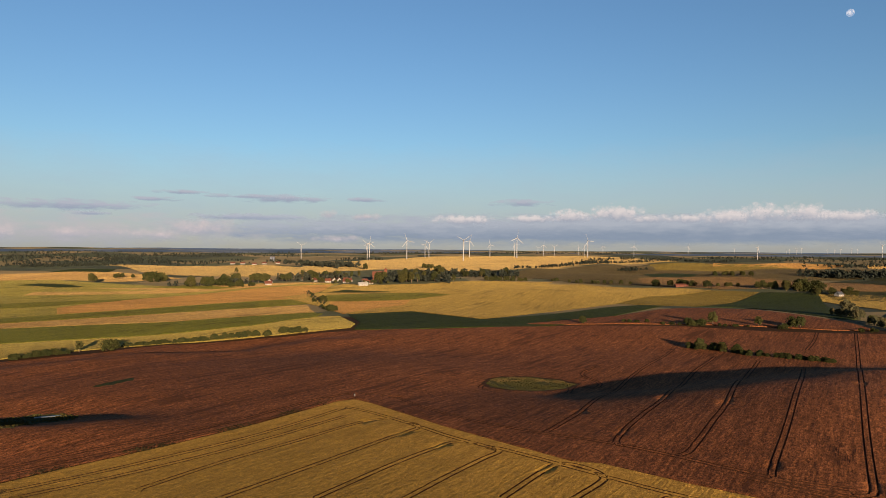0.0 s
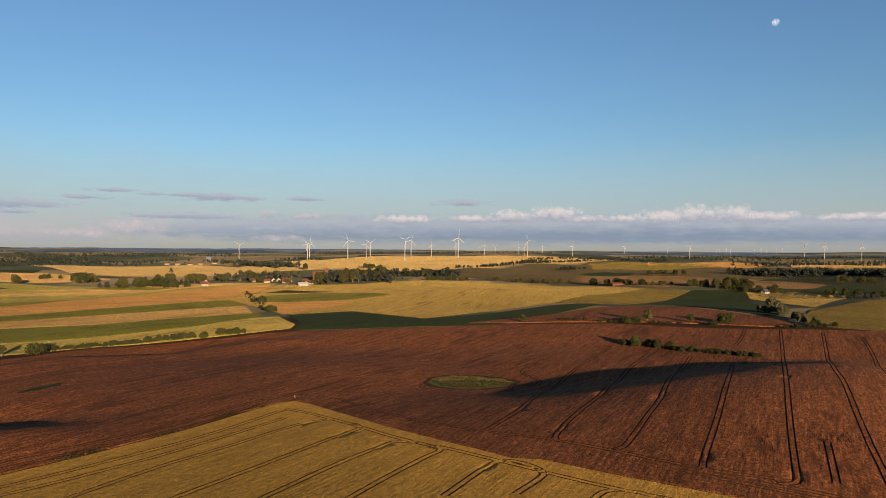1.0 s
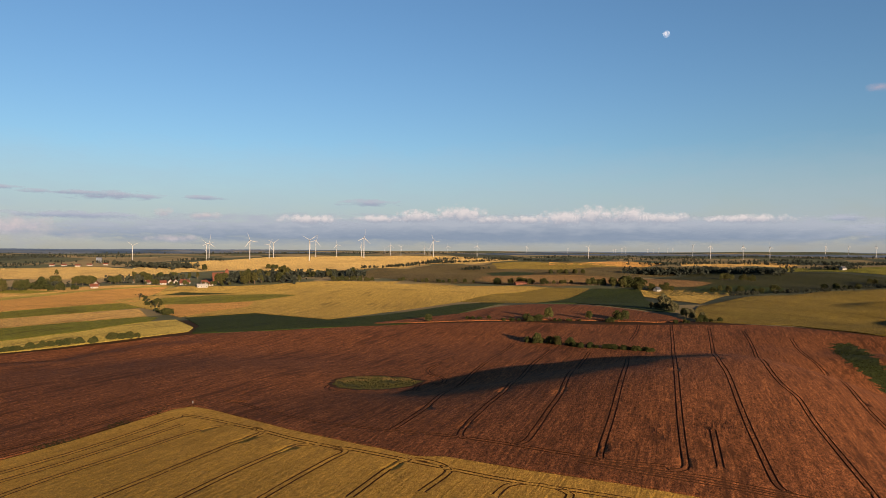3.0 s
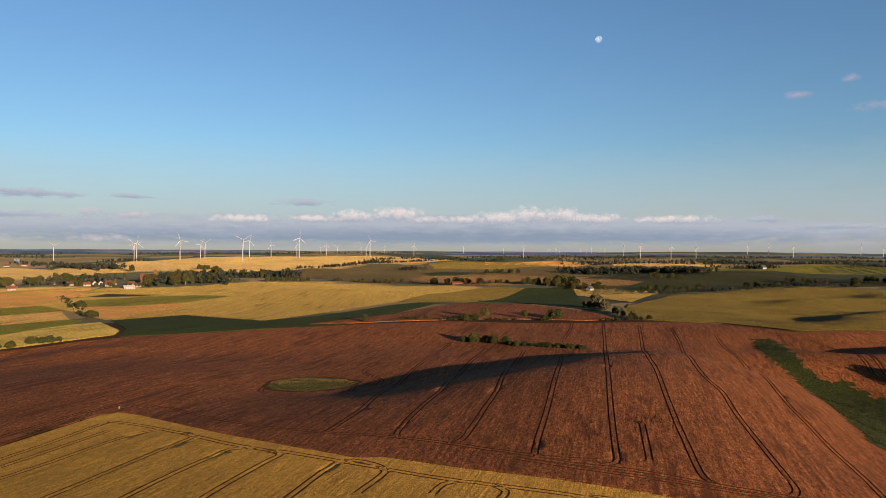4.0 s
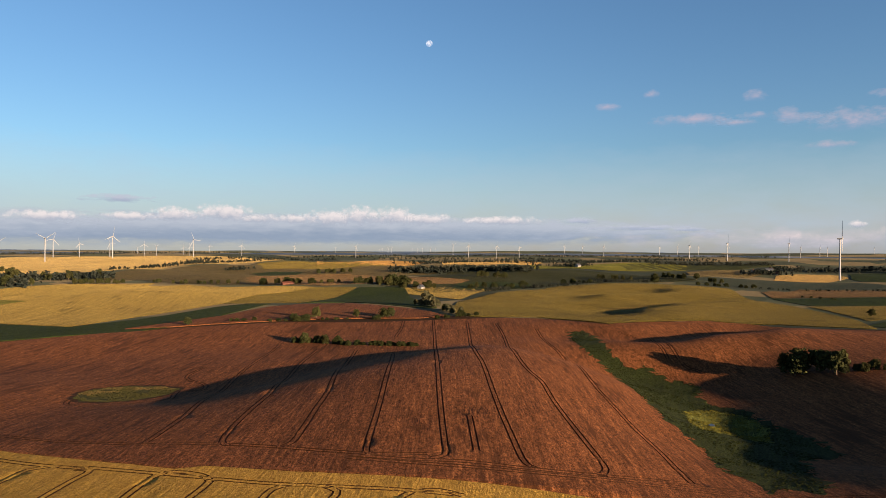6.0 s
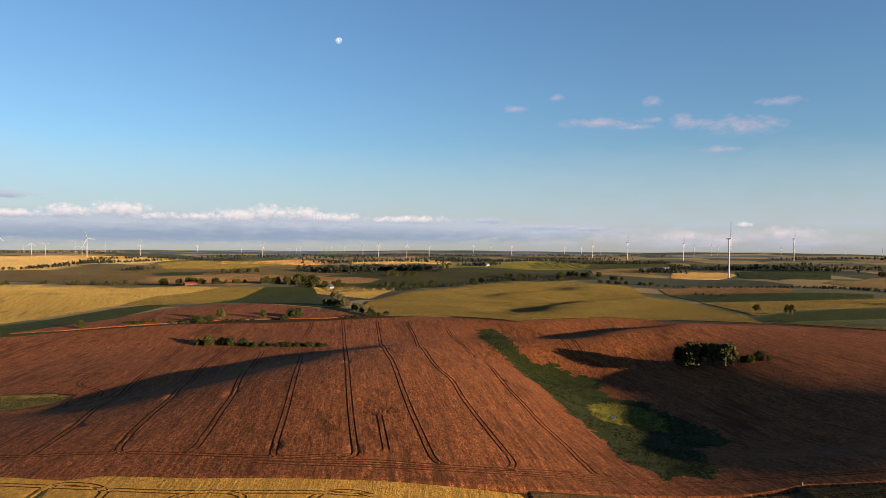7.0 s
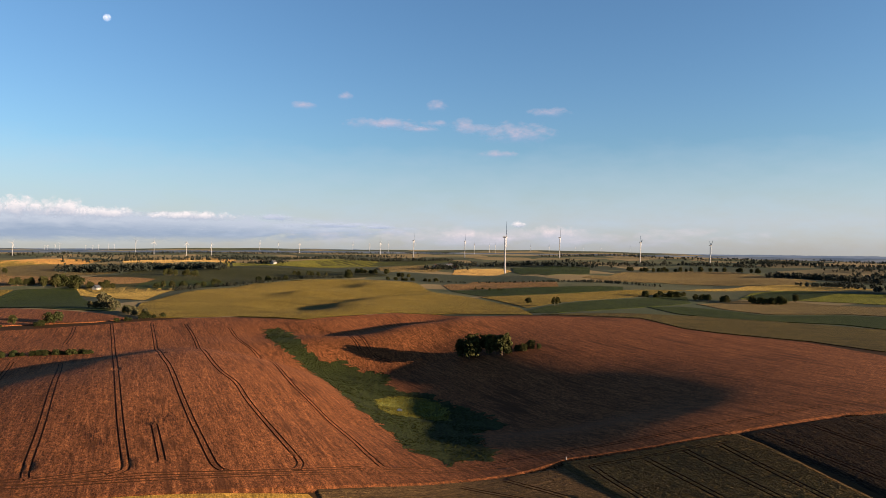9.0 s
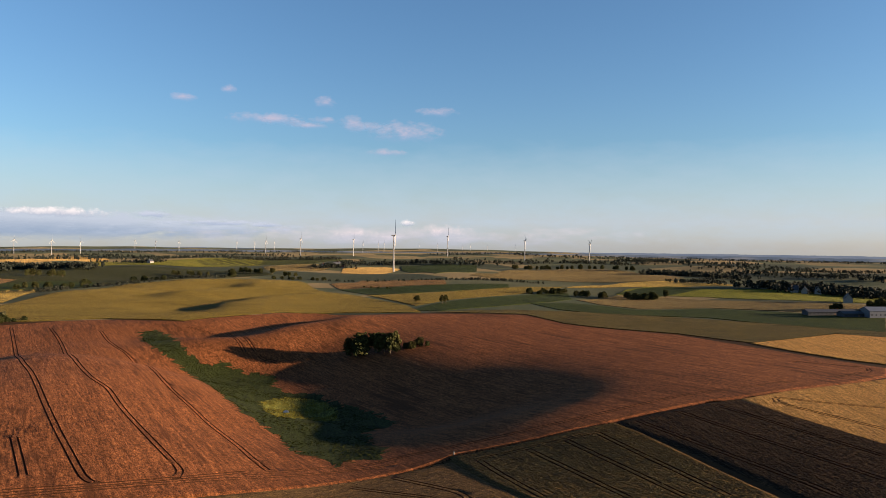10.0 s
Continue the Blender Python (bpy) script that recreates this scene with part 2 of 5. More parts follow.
# leaf green turned greyer and bluer, distance haze put into the colour
HAZED_LEAF = leaves("hazed_leaves", (0.018, 0.023, 0.018))
WEED = leaves("weed_leaves", (0.014, 0.019, 0.004))


# ---- making things ----
def link(name, verts, faces, mats, parent=None, label="", index=None, smooth_it=False):
    me = bpy.data.meshes.new(name)
    me.from_pydata([tuple(map(float, v)) for v in verts], [], faces)
    for m in mats:
        me.materials.append(m)
    if index is not None:
        me.polygons.foreach_set("material_index", np.asarray(index, dtype=np.int32))
    if smooth_it:
        me.polygons.foreach_set("use_smooth", np.ones(len(me.polygons), dtype=bool))
    me.update()
    ob = new(name, me)
    ob.parent = parent
    return tagged(ob, label) if label else ob


def part(name, bm, material, parent, label=""):
    me = bpy.data.meshes.new(name)
    bm.to_mesh(me)
    bm.free()
    me.materials.append(material)
    ob = new(name, me)
    ob.parent = parent
    return tagged(ob, label) if label else ob


# ---- ground ----
def make_ground():
    na, nr = 720, 250
    rr = np.concatenate([[2.0], 20 * (4960 / 20) ** (np.arange(nr) / (nr - 1))])
    aa = np.arange(na) * 2 * math.pi / na
    R, A = np.meshgrid(rr, aa, indexing="ij")
    X, Y = R * np.sin(A), R * np.cos(A)
    Z = land(X, Y)
    n = len(rr)
    verts = np.stack([X, Y, Z], -1).reshape(-1, 3)
    i, j = np.meshgrid(np.arange(n - 1), np.arange(na), indexing="ij")
    k = (j + 1) % na
    faces = np.stack([i * na + j, i * na + k, (i + 1) * na + k, (i + 1) * na + j], -1).reshape(-1, 4)
    far = np.hypot(*(verts[faces[:, 0], :2]).T) > 640
    ob = link("ground", verts, faces.tolist() + [list(range(na))[::-1]], [DIRT, FAR], index=list(far.astype(int)) + [0], smooth_it=True)
    tagged(ob, "bare brown earth and distant patchwork farmland", "ground", kind="structure")


make_ground()


def curve_points(pts, step):
    """A smooth line through the points, with a point every step metres or so."""
    p = [np.array(q, float) for q in pts]
    p = [2 * p[0] - p[1]] + p + [2 * p[-1] - p[-2]]
    out = []
    for a, b, c, d in zip(p, p[1:], p[2:], p[3:]):
        n = max(2, int(np.linalg.norm(c - b) / step))
        for k in range(n):
            t = k / n
            out.append(.5 * (2 * b + (c - a) * t + (2 * a - 5 * b + 4 * c - d) * t * t + (3 * b - a - 3 * c + d) * t ** 3))
    out.append(p[-2])
    return out


def inside(px, py, poly):
    hit = np.zeros(len(px), bool)
    x0, y0 = poly[-1]
    for x1, y1 in poly:
        with np.errstate(divide="ignore", invalid="ignore"):
            cross = ((y1 > py) != (y0 > py)) & (px < (x0 - x1) * (py - y1) / (y0 - y1 + 1e-12) + x1)
        hit ^= cross
        x0, y0 = x1, y1
    return hit


def sharpen(me, top):
    """Keeps the rims of the wheel tracks and the field's outer edge crisp."""
    seen = {}
    for p in me.polygons:
        for k in p.edge_keys:
            seen.setdefault(k, set()).add(2 if p.index >= top else p.material_index)
    mark = me.attributes.new("sharp_edge", "BOOLEAN", "EDGE")
    mark.data.foreach_set("value", [len(seen.get(tuple(sorted(e.vertices)), ())) > 1 for e in me.edges])


TRACKS = {}


def field(name, mat, height, label, category, poly, tracks=(), ragged=0.0):
    """A field of standing crop: a sheet of that height over the land, with a skirt round it, and sunken wheel tracks."""
    rng = np.random.default_rng(len(name) * 7 + len(poly))
    TRACKS[name] = (poly, tracks, height)
    near = min(math.hypot(x, y) for x, y in poly)
    step = max(4.0, near / 55) if not ragged else 2.0
    edge = []
    for (ax, ay), (bx, by) in zip(poly, poly[1:] + poly[:1]):
        d = math.hypot(bx - ax, by - ay)
        n = max(1, int(d / (step * 0.8)))
        for k in range(n):
            t = k / n
            j = (max(ragged, min(1.0, step * 0.06)) * (rng.random(2) - .5)) if k or ragged else (0, 0)
            edge.append((ax + (bx - ax) * t + j[0], ay + (by - ay) * t + j[1]))
    pts, flag, lines = list(edge), [0] * len(edge), [(i, (i + 1) % len(edge)) for i in range(len(edge))]
    for track in tracks:
        for side in (-0.95, 0.95):
            mid = curve_points(track, 3.0)
            for off, deep in ((-0.3, 0), (0, 1), (0.3, 0)):
                first = len(pts)
                for k, q in enumerate(mid):
                    d = mid[min(k + 1, len(mid) - 1)] - mid[max(k - 1, 0)]
                    d = d / (np.linalg.norm(d) + 1e-9)
                    o = side + off
                    pts.append((q[0] - d[1] * o, q[1] + d[0] * o))
                    flag.append(deep)
                lines += [(first + k, first + k + 1) for k in range(len(mid) - 1)]
    xs, ys = np.array(poly).T
    gx, gy = np.meshgrid(np.arange(xs.min(), xs.max(), step), np.arange(ys.min(), ys.max(), step * .87))
    gx = gx + (np.arange(gx.shape[0]) % 2)[:, None] * step / 2
    ok = inside(gx.ravel(), gy.ravel(), edge)
    g = np.stack([gx.ravel()[ok], gy.ravel()[ok]], -1)
    if tracks and len(g):
        ruts = np.array([q for q, f in zip(pts, flag) if f])
        keep = np.ones(len(g), bool)
        for k in range(0, len(g), 2000):
            keep[k:k + 2000] = ((g[k:k + 2000, None] - ruts[None]) ** 2).sum(-1).min(1) > 1.2
        g = g[keep]
    pts += [tuple(q) for q in g]
    flag += [0] * len(g)
    out, _, tris, origin, _, _ = geometry.delaunay_2d_cdt([Vector(map(float, p)) for p in pts], lines, [], 1, 0.001)
    xy = np.array([(v.x, v.y) for v in out])
    deep = np.array([max((flag[k] for k in o), default=0) for o in origin], float)
    z = land(xy[:, 0], xy[:, 1]) + height - deep * min(0.48, height * .65)
    verts = [(x, y, q) for (x, y), q in zip(xy, z)]
    faces = [tuple(f) for f in tris]
    index = []
    for f in faces:
        p = xy[list(f)]
        long = max(math.dist(p[0], p[1]), math.dist(p[1], p[2]), math.dist(p[2], p[0]))
        index.append(1 if tracks and max(deep[list(f)]) > 0 and long < 4.5 else 0)
    n = len(verts)
    first = {}
    for k, o in enumerate(origin):
        for q in o:
            first[q] = k
    loop = [first[k] for k in range(len(edge)) if k in first]
    ring = xy[loop]
    along = np.roll(ring, -1, 0) - np.roll(ring, 1, 0)
    turn = np.sign((ring[:, 0] * np.roll(ring[:, 1], -1) - ring[:, 1] * np.roll(ring[:, 0], -1)).sum())
    out = np.stack([along[:, 1], -along[:, 0]], -1) * turn / (np.linalg.norm(along, axis=1)[:, None] + 1e-9) * (3.5 if tracks else 0.0)
    for k, o in zip(loop, out):
        verts.append((xy[k, 0] + o[0], xy[k, 1] + o[1], z[k] - height - 0.3))
    for k in range(len(loop)):
        k2 = (k + 1) % len(loop)
        faces.append((loop[k], loop[k2], n + k2, n + k))
        index.append(0)
    ob = link(name, verts, faces, [MATS[mat], SOIL], index=index, smooth_it=True)
    sharpen(ob.data, len(tris))
    return tagged(ob, label, category, kind="structure")


field("rust_field", "rust", 0.7, "ripe rust-brown crop field with wheel tracks", "rust field",
      [(-258.1, 357), (-235, 385.6), (-210.8, 446.2), (-162.7, 482.3), (-122, 513.8), (-95.4, 530.9), (-35.7, 543), (17.5, 567.8), (78.4, 583.5), (155.5, 581.5), (213.2, 556.8), (265, 546.4), (297.2, 545), (344.1, 537.4), (369, 522.1), (401.7, 460.2), (404.5, 462.2), (439.1, 453.1), (491.5, 436.6), (516.3, 417.4), (533.7, 341.2), (578.6, 234.1), (537.5, 183.5), (528.6, 153.5), (520.3, 93.7), (433.8, -26.2), (409.5, -24.7), (376.8, -8.1), (346.9, 14.1), (319.1, 32.1), (308.9, 41.9), (281.3, 58.9), (262.7, 70.5), (255.9, 76), (236.6, 90.8), (215.2, 112.5), (198, 117), (186.5, 122.6), (173.7, 130.7), (153.9, 139.7), (133.5, 146.9), (100.1, 161), (78.2, 173.5), (53.2, 187.8), (24.5, 204.2), (7.1, 220.3), (-14.8, 242), (-29.4, 259.2), (-45, 276.2), (-50.6, 282.6), (-53.7, 284.1), (-60.2, 277.8), (-66.4, 265.7), (-81.1, 237.5), (-98.4, 210.3), (-114.2, 191.5), (-126.6, 175.2), (-138.9, 162.5)],
      [[(19.6, 233.2), (25.3, 244), (36.2, 268.2), (52.9, 317.9), (79.1, 384.8), (125.8, 484.1)],
    [(41.2, 218), (40.7, 222.7), (45.8, 235.7), (57.5, 259.7), (74.4, 294.8), (108.8, 384), (144.6, 454.6)],
    [(54.4, 208.6), (59.2, 211.1), (65.7, 222.3), (77.7, 245.5), (93.9, 278.2), (137.1, 380.3), (163.6, 433.6)],
    [(77.5, 191), (77, 194.1), (81.3, 203.5), (94.4, 228.7), (110.5, 260.9), (140.4, 322.6), (176.3, 402.3)],
    [(93.1, 182.3), (97.4, 183.1), (101.6, 190.9), (113.8, 216.6), (130, 249.8), (161.9, 313.9), (232.3, 454.8), (281.5, 554.7)],
    [(118.3, 169.5), (119.2, 174.5), (128, 194), (139.6, 219.1), (156.2, 252.9), (183.4, 306), (206.7, 353.9), (260.1, 452.3), (301.8, 530)],
    [(138.5, 161.1), (143.2, 165.2), (148.1, 175.1), (159.5, 200.6), (176.4, 236.5), (190.2, 263.6), (200.3, 290.7), (226.1, 340.9), (287.5, 447.4), (318.2, 507.7)],
    [(167.8, 154.3), (173.1, 164.8), (188.8, 193), (208, 232.1), (230.6, 277.5), (290.1, 377.6), (308.1, 420.9), (336.2, 474.6)],
    [(123.8, 214.4), (114.7, 195.9), (108.9, 184.3)],
    [(360.4, 354.2), (392.9, 414.6), (393.6, 446.8)],
    [(365, 330.2), (365.7, 349.5), (403.9, 414.3)],
    [(209.2, 472.6), (230.9, 511.4), (250.1, 548.3)],
    [(-132.7, 184.2), (-123.8, 195), (-113.2, 206.4), (-101.5, 219.2), (-89.7, 237), (-76.9, 260.9), (-68.1, 278), (-57, 291.3), (-47.6, 292.4), (-37.6, 289.2), (-24.2, 271.1), (-2, 247.2), (7.7, 239.9), (18.5, 231.8), (35.4, 222.7), (50.4, 212.1), (66, 199.5), (80.3, 190.1), (92.6, 185.7)],
    [(-129.7, 180), (-120.5, 189.9), (-110.4, 201.4), (-99, 213.8), (-87, 230), (-74.1, 251.5), (-64.5, 272.5)],
    [(-0.2, 338.6), (-2.8, 328.2), (0.4, 320.3), (18, 322.9), (37.1, 333.4), (41.4, 347.3)],
    [(41.4, 347.3), (45.3, 356.8), (53.1, 352.3), (57.7, 360.5), (57.2, 368.4), (52.6, 379.3), (53.4, 391.9), (65.4, 413.3)],
    [(71.6, 192.9), (85.6, 183.6), (100.4, 176.8), (114.3, 168.7), (129.4, 162.5), (146.2, 158.1), (162.7, 154.9), (155.6, 154.8), (182.3, 146.3), (193.5, 136.3), (209.3, 128.3), (222, 117.3), (238.2, 102.4), (256.7, 87.2), (280.2, 71.8), (309.8, 55.5), (335.7, 36.1), (365, 14.9)],
    [(70.8, 190.7), (84.4, 181.1), (112.6, 166.1), (135.2, 157.3), (133.5, 157.9), (152.7, 151.8), (176.9, 142), (197.6, 127.7)],
    [(389.5, -3.7), (411.9, -16.2), (423.2, -18.7), (430.2, -13.1), (433.5, 17.8)]])
field("wheat_field", "wheat", 0.75, "ripe golden wheat field with wheel tracks", "wheat field",
      [(-152.2, 138.2), (-125, 174), (-112.6, 190.3), (-96.8, 209.1), (-79.5, 236.3), (-64.8, 264.5), (-58.6, 276.6), (-53.1, 280.9), (-44.6, 274), (-29.2, 257.1), (-14.7, 240.1), (7, 218.6), (24.3, 202.6), (32.5, 201.1), (52.8, 186.3), (77.6, 172.1), (99.3, 159.7), (113.2, 151.2), (125.1, 143.9), (90, 77), (26.2, 70), (-20.8, 62), (-85, 75)],
      [[(-53.2, 266.3), (-42, 258.4), (-24.4, 241.2), (-11, 226.5), (3.5, 213.8), (3.5, 214.9), (24.3, 197.1), (43.8, 181.2), (63.1, 169.8), (73.9, 163.8), (85.7, 156.4)],
    [(-87.6, 173.4), (-74.6, 197.2), (-60.6, 217.9), (-43.7, 244.3), (-34.5, 250.3)],
    [(-64.6, 169.1), (-48, 196.4), (-29.5, 227.6), (-25, 234.3), (-23.1, 238.1), (-24.6, 242.8), (-27.8, 245)],
    [(-41.7, 170.9), (-27.1, 196.9), (-15.5, 214.4), (-10.7, 220.6), (-3.5, 220.2)],
    [(-19.4, 172.5), (-9.2, 190.7), (0, 205.4), (3.4, 209.8), (3.6, 212.6), (0.9, 214.9)],
    [(4.3, 174), (15.5, 193.7), (20, 199.5), (24.3, 200.1), (29.6, 195.2), (31.5, 190), (29.9, 185.7), (22.4, 175.1)],
    [(40.5, 170.4), (44.7, 176.1), (50.2, 177), (56.4, 173.4), (59, 168.4), (56.5, 164.5)],
    [(72.8, 159.2), (77.8, 161.5), (83.9, 159.8), (87.3, 155.6)],
    [(-119.1, 169.1), (-102.6, 187.1), (-81.1, 214.4), (-66.4, 238.8), (-55.5, 262.1)],
    [(-114.6, 164.8), (-99.2, 180.9), (-80.6, 204.1), (-66.5, 225.8), (-51.3, 251.9)]])
field("stubble_field", "dullbrown", 0.35, "dull brown stubble strip beside a farm track", "field",
      [(132.6, 145.8), (152.6, 138.6), (172, 129.4), (184.6, 121.4), (194.9, 115.1), (205.2, 108.9), (186.7, 85.8), (176.6, 73.2), (157.8, 49.8), (120, 52), (92, 78)],
      [[(184.5, 117.1), (176.6, 93), (170.9, 84.8)],
    [(170.4, 123.9), (168.3, 95.6)]])
field("barley_field", "olive", 0.6, "olive-green barley field with close wheel tracks", "barley field",
      [(211.6, 110.6), (217.9, 104.1), (233.6, 89.6), (252.5, 75), (259.1, 69.5), (249.8, 58), (232.5, 41.5), (212, 22.6), (200.1, 11.6), (167.1, -18.9), (157.8, 41.1), (178, 69.7), (190.2, 87)],
      [[(210.1, 101.2), (219.9, 93.4), (229.3, 85.9), (243.7, 74.4), (248.9, 69.4)],
    [(210.1, 101.2), (195.7, 85.8), (179.1, 66.9)],
    [(223.9, 88.9), (206.9, 68.3), (187.4, 46.3)],
    [(235.5, 79.3), (214.1, 54.7), (192.8, 32.2)],
    [(245.2, 70.7), (217.6, 42), (197.4, 22.4)]])
field("striped_field", "brownstripe", 0.5, "brown field in narrow drilled strips", "field",
      [(262.1, 66.7), (276, 57.7), (302.5, 41), (313.3, 31.5), (291.6, 11.8), (273.8, -6), (263.7, -16), (199.7, -79.3), (170.4, -26.4), (203.4, 4.2), (215.8, 15.7), (234.4, 33.3), (251.5, 54.5)],
      [[(264.5, 61.4), (240.9, 34.2), (218.3, 8.7), (206.4, -3.4)],
    [(283.2, 50.7), (254.3, 18.6), (224.8, -14)],
    [(299.8, 39.5), (273.3, 11), (248.8, -15.4)]])
field("tan_field", "tan", 0.5, "tan-orange ripe field", "field",
      [(315, 30.4), (341.4, 13.9), (371.9, -8), (394.6, -23.9), (419.2, -41.1), (200.9, -78.7), (264.9, -15.4), (275, -5.4), (292.8, 12.4)],
      [[(322.5, -19.9), (321.6, 2.9), (323.5, 17.8), (316.2, 18), (311, 14.6), (284.5, -17.6)]])
field("back_rust_field", "rust", 0.6, "rust-brown field beyond a hedge line", "rust field",
      [(34.5, 593.3), (120, 661.1), (182.9, 739.6), (227.9, 762.6), (276.2, 745.5), (293.2, 672.3), (305.2, 604.8), (302.8, 568), (273.4, 563.7), (216.9, 585.1), (177.7, 594.1), (108.4, 596.9), (34.3, 589.7)])
field("west_grass", "oliveyellow", 0.25, "yellowish grassland in long strips", "field",
      [(-420.5, 541.8), (-382.3, 601), (-316.4, 681.5), (-206.9, 800.7), (-248, 1043), (-255, 1198), (-390, 1099), (-494, 1063), (-689, 1162), (-911, 1259), (-989, 1274)])
field("village_field", "yellowtan", 0.25, "straw-coloured field below the village", "field",
      [(-205.2, 801.8), (-249.9, 1068.5), (-248, 1187), (-100, 1211), (130, 1384), (31, 1027), (-125.9, 957.6), (-177.2, 831.9)])
field("pale_field", "pale", 0.6, "pale straw-green field along a hedge", "field",
      [(-273.2, 352.1), (-255.7, 381.3), (-232.4, 423), (-212.6, 458.1), (-165.4, 490.4), (-128, 520.8), (-106.5, 542.6), (-107, 564.2), (-135.5, 636.8), (-152.4, 620), (-182.6, 541.1), (-230.9, 497.5), (-307.7, 425.5), (-321.9, 414.8)])
field("clover_field", "green", 0.4, "deep green clover strip", "field",
      [(-325, 418.7), (-310.5, 429.5), (-232.7, 501.5), (-184.3, 546.2), (-154.4, 627.7), (-155.8, 660.5), (-167.1, 670.4), (-260.6, 561.4), (-367.2, 507.6), (-385.2, 496.3)])
field("straw_field", "tan2", 0.5, "straw-coloured strip field", "field",
      [(-387.5, 499.3), (-369.4, 510.7), (-262.1, 564.9), (-168.8, 675.2), (-193.1, 742.7), (-329.9, 600.2), (-393.7, 544.2), (-412.2, 531)])
field("meadow_field", "dullgreen", 0.4, "dull green meadow strip", "field",
      [(-416, 536), (-397.5, 549.5), (-332.9, 605.7), (-257.3, 677.9), (-195.3, 755.7), (-213.4, 812.6), (-357.7, 650.8), (-422, 583.3), (-441.4, 568.7)])
field("orange_field", "tan", 0.5, "ripe orange-tan field", "field",
      [(-395.7, 622.2), (-360, 654.9), (-215.1, 819.1), (-235.9, 945.6), (-260, 1174), (-344, 1017), (-409.8, 807.6), (-429.5, 675.1)])
field("grass_field", "oliveyellow", 0.4, "yellowish grass field with faint strips", "field",
      [(-447.6, 576.6), (-446.3, 616.9), (-431.1, 675.8), (-410.9, 809.7), (-418, 953), (-374, 986), (-505, 1013), (-644, 890), (-674.8, 869.8)])
field("oat_strip", "tan2", 0.55, "pale oat strip in a meadow", "field",
      [(-580, 843), (-501, 912), (-417, 951), (-377.9, 984.6), (-464, 998), (-598, 891)])
field("rye_strip", "dullgreen", 0.55, "olive rye strip", "field",
      [(-496.7, 639.8), (-454.2, 676.9), (-414, 753), (-413, 821), (-460, 775), (-527, 678.8)])
field("dark_strip", "darkgreen", 0.5, "dark green strip beside trees", "field",
      [(-687.7, 986.6), (-613, 964), (-589.8, 995.7), (-635, 1025), (-693, 1046)])
field("pasture_strip", "dullgreen", 0.5, "green pasture strip before the village", "field",
      [(-506, 1034), (-399, 1006), (-374.9, 1032.6), (-475.9, 1083.7)])
field("far_pasture", "darkgreen", 0.5, "dark green far pasture", "field",
      [(-998, 1547), (-839, 1502), (-888, 1626), (-989, 1620)])
field("strip_field", "tan2", 0.4, "pale ripe field near the village", "field",
      [(-575, 984), (-377.8, 995.5), (-265.9, 1203.6), (-310, 1180), (-385, 1086), (-459.8, 1048.6)])
field("upper_field", "tan2", 0.4, "pale field by scattered trees", "field",
      [(-910, 1171), (-866, 1197), (-660, 1200), (-613, 1371), (-731, 1467), (-881, 1554), (-1077, 1488), (-1103, 1421)])
field("golden_field", "gold", 0.5, "bright golden wheat field by the village", "wheat field",
      [(-1068, 1897), (-862, 2042), (-576, 1946), (-381, 1896), (-378, 1535), (-477, 1411), (-642, 1462), (-817, 1612)])
field("beet_field", "darkgreen", 0.4, "dark green beet field", "beet field",
      [(-131.5, 656.7), (-115.8, 673.7), (-77.1, 710.8), (-4.3, 627.3), (48.7, 669.4), (133.1, 768), (170, 795.1), (194.9, 788.4), (163.4, 735.1), (81.1, 605.2), (42, 575.3), (-7.8, 562.4), (-62, 540.1), (-102.7, 536.1), (-104.4, 576.6)])
field("broad_field", "yellowtan", 0.5, "broad yellow-tan grain field", "field",
      [(-243.5, 822.8), (-229, 983), (-147.9, 1069.5), (-59, 1212), (36, 1284.7), (178, 1335), (275, 1195), (333, 1068), (219.9, 952.5), (146.5, 808.7), (51.1, 701.2), (-4.3, 631.3), (-77.7, 715.8), (-130.9, 666), (-142.7, 684.1), (-180.4, 738.5)])
field("ley_strip", "dullgreen", 0.56, "yellow-green ley strip in a grain field", "field",
      [(-204.9, 879.7), (-163.9, 1027.7), (-97, 1022.6), (-48, 932.1), (-94.8, 853.9), (-152.4, 797.4), (-182.1, 793.6)])
field("barley_strip", "tan", 0.56, "orange-tan barley strip in a grain field", "field",
      [(-179.6, 787.9), (-147.8, 806.8), (-92.5, 845.6), (-91.7, 781.3), (-116.9, 734.8), (-137.5, 664.5), (-153.5, 693.4)])
field("clover_hill", "darkgreen", 0.46, "dark green clover on a low rise", "field",
      [(993, 263), (1064, 249), (1097.6, 214.9), (1070.6, 157.9), (1024, 176), (955, 209)])
field("olive_corner", "yellowgreen", 0.45, "olive grain corner beside beets", "field",
      [(216.8, 942.2), (334, 1068), (391, 1036), (235.1, 791.4), (171.7, 802.7), (147.8, 808.5)])
field("sugar_beet_field", "darkgreen", 0.45, "dark green root-crop field", "beet field",
      [(231, 791.7), (395, 1036), (470.8, 1030.5), (400, 854), (330.6, 642.5), (313.4, 640), (301, 690.3), (290.4, 783.9)])
field("small_green", "darkgreen", 0.4, "small dark green field by the stream", "field",
      [(-237.9, 946.5), (-220.9, 1079.7), (-148, 1075.6), (-182, 1013), (-198.9, 933.6)])
field("ridge_wheat", "gold", 0.5, "golden wheat on the rise behind the village", "wheat field",
      [(-505, 1808), (-579, 2365), (-448, 2419), (-385, 2847), (-133, 3132), (357, 3252), (646, 3030), (698, 2607), (444, 2458), (249, 2268), (80, 1875), (-92, 1864), (-240, 1969), (-324, 1874)])
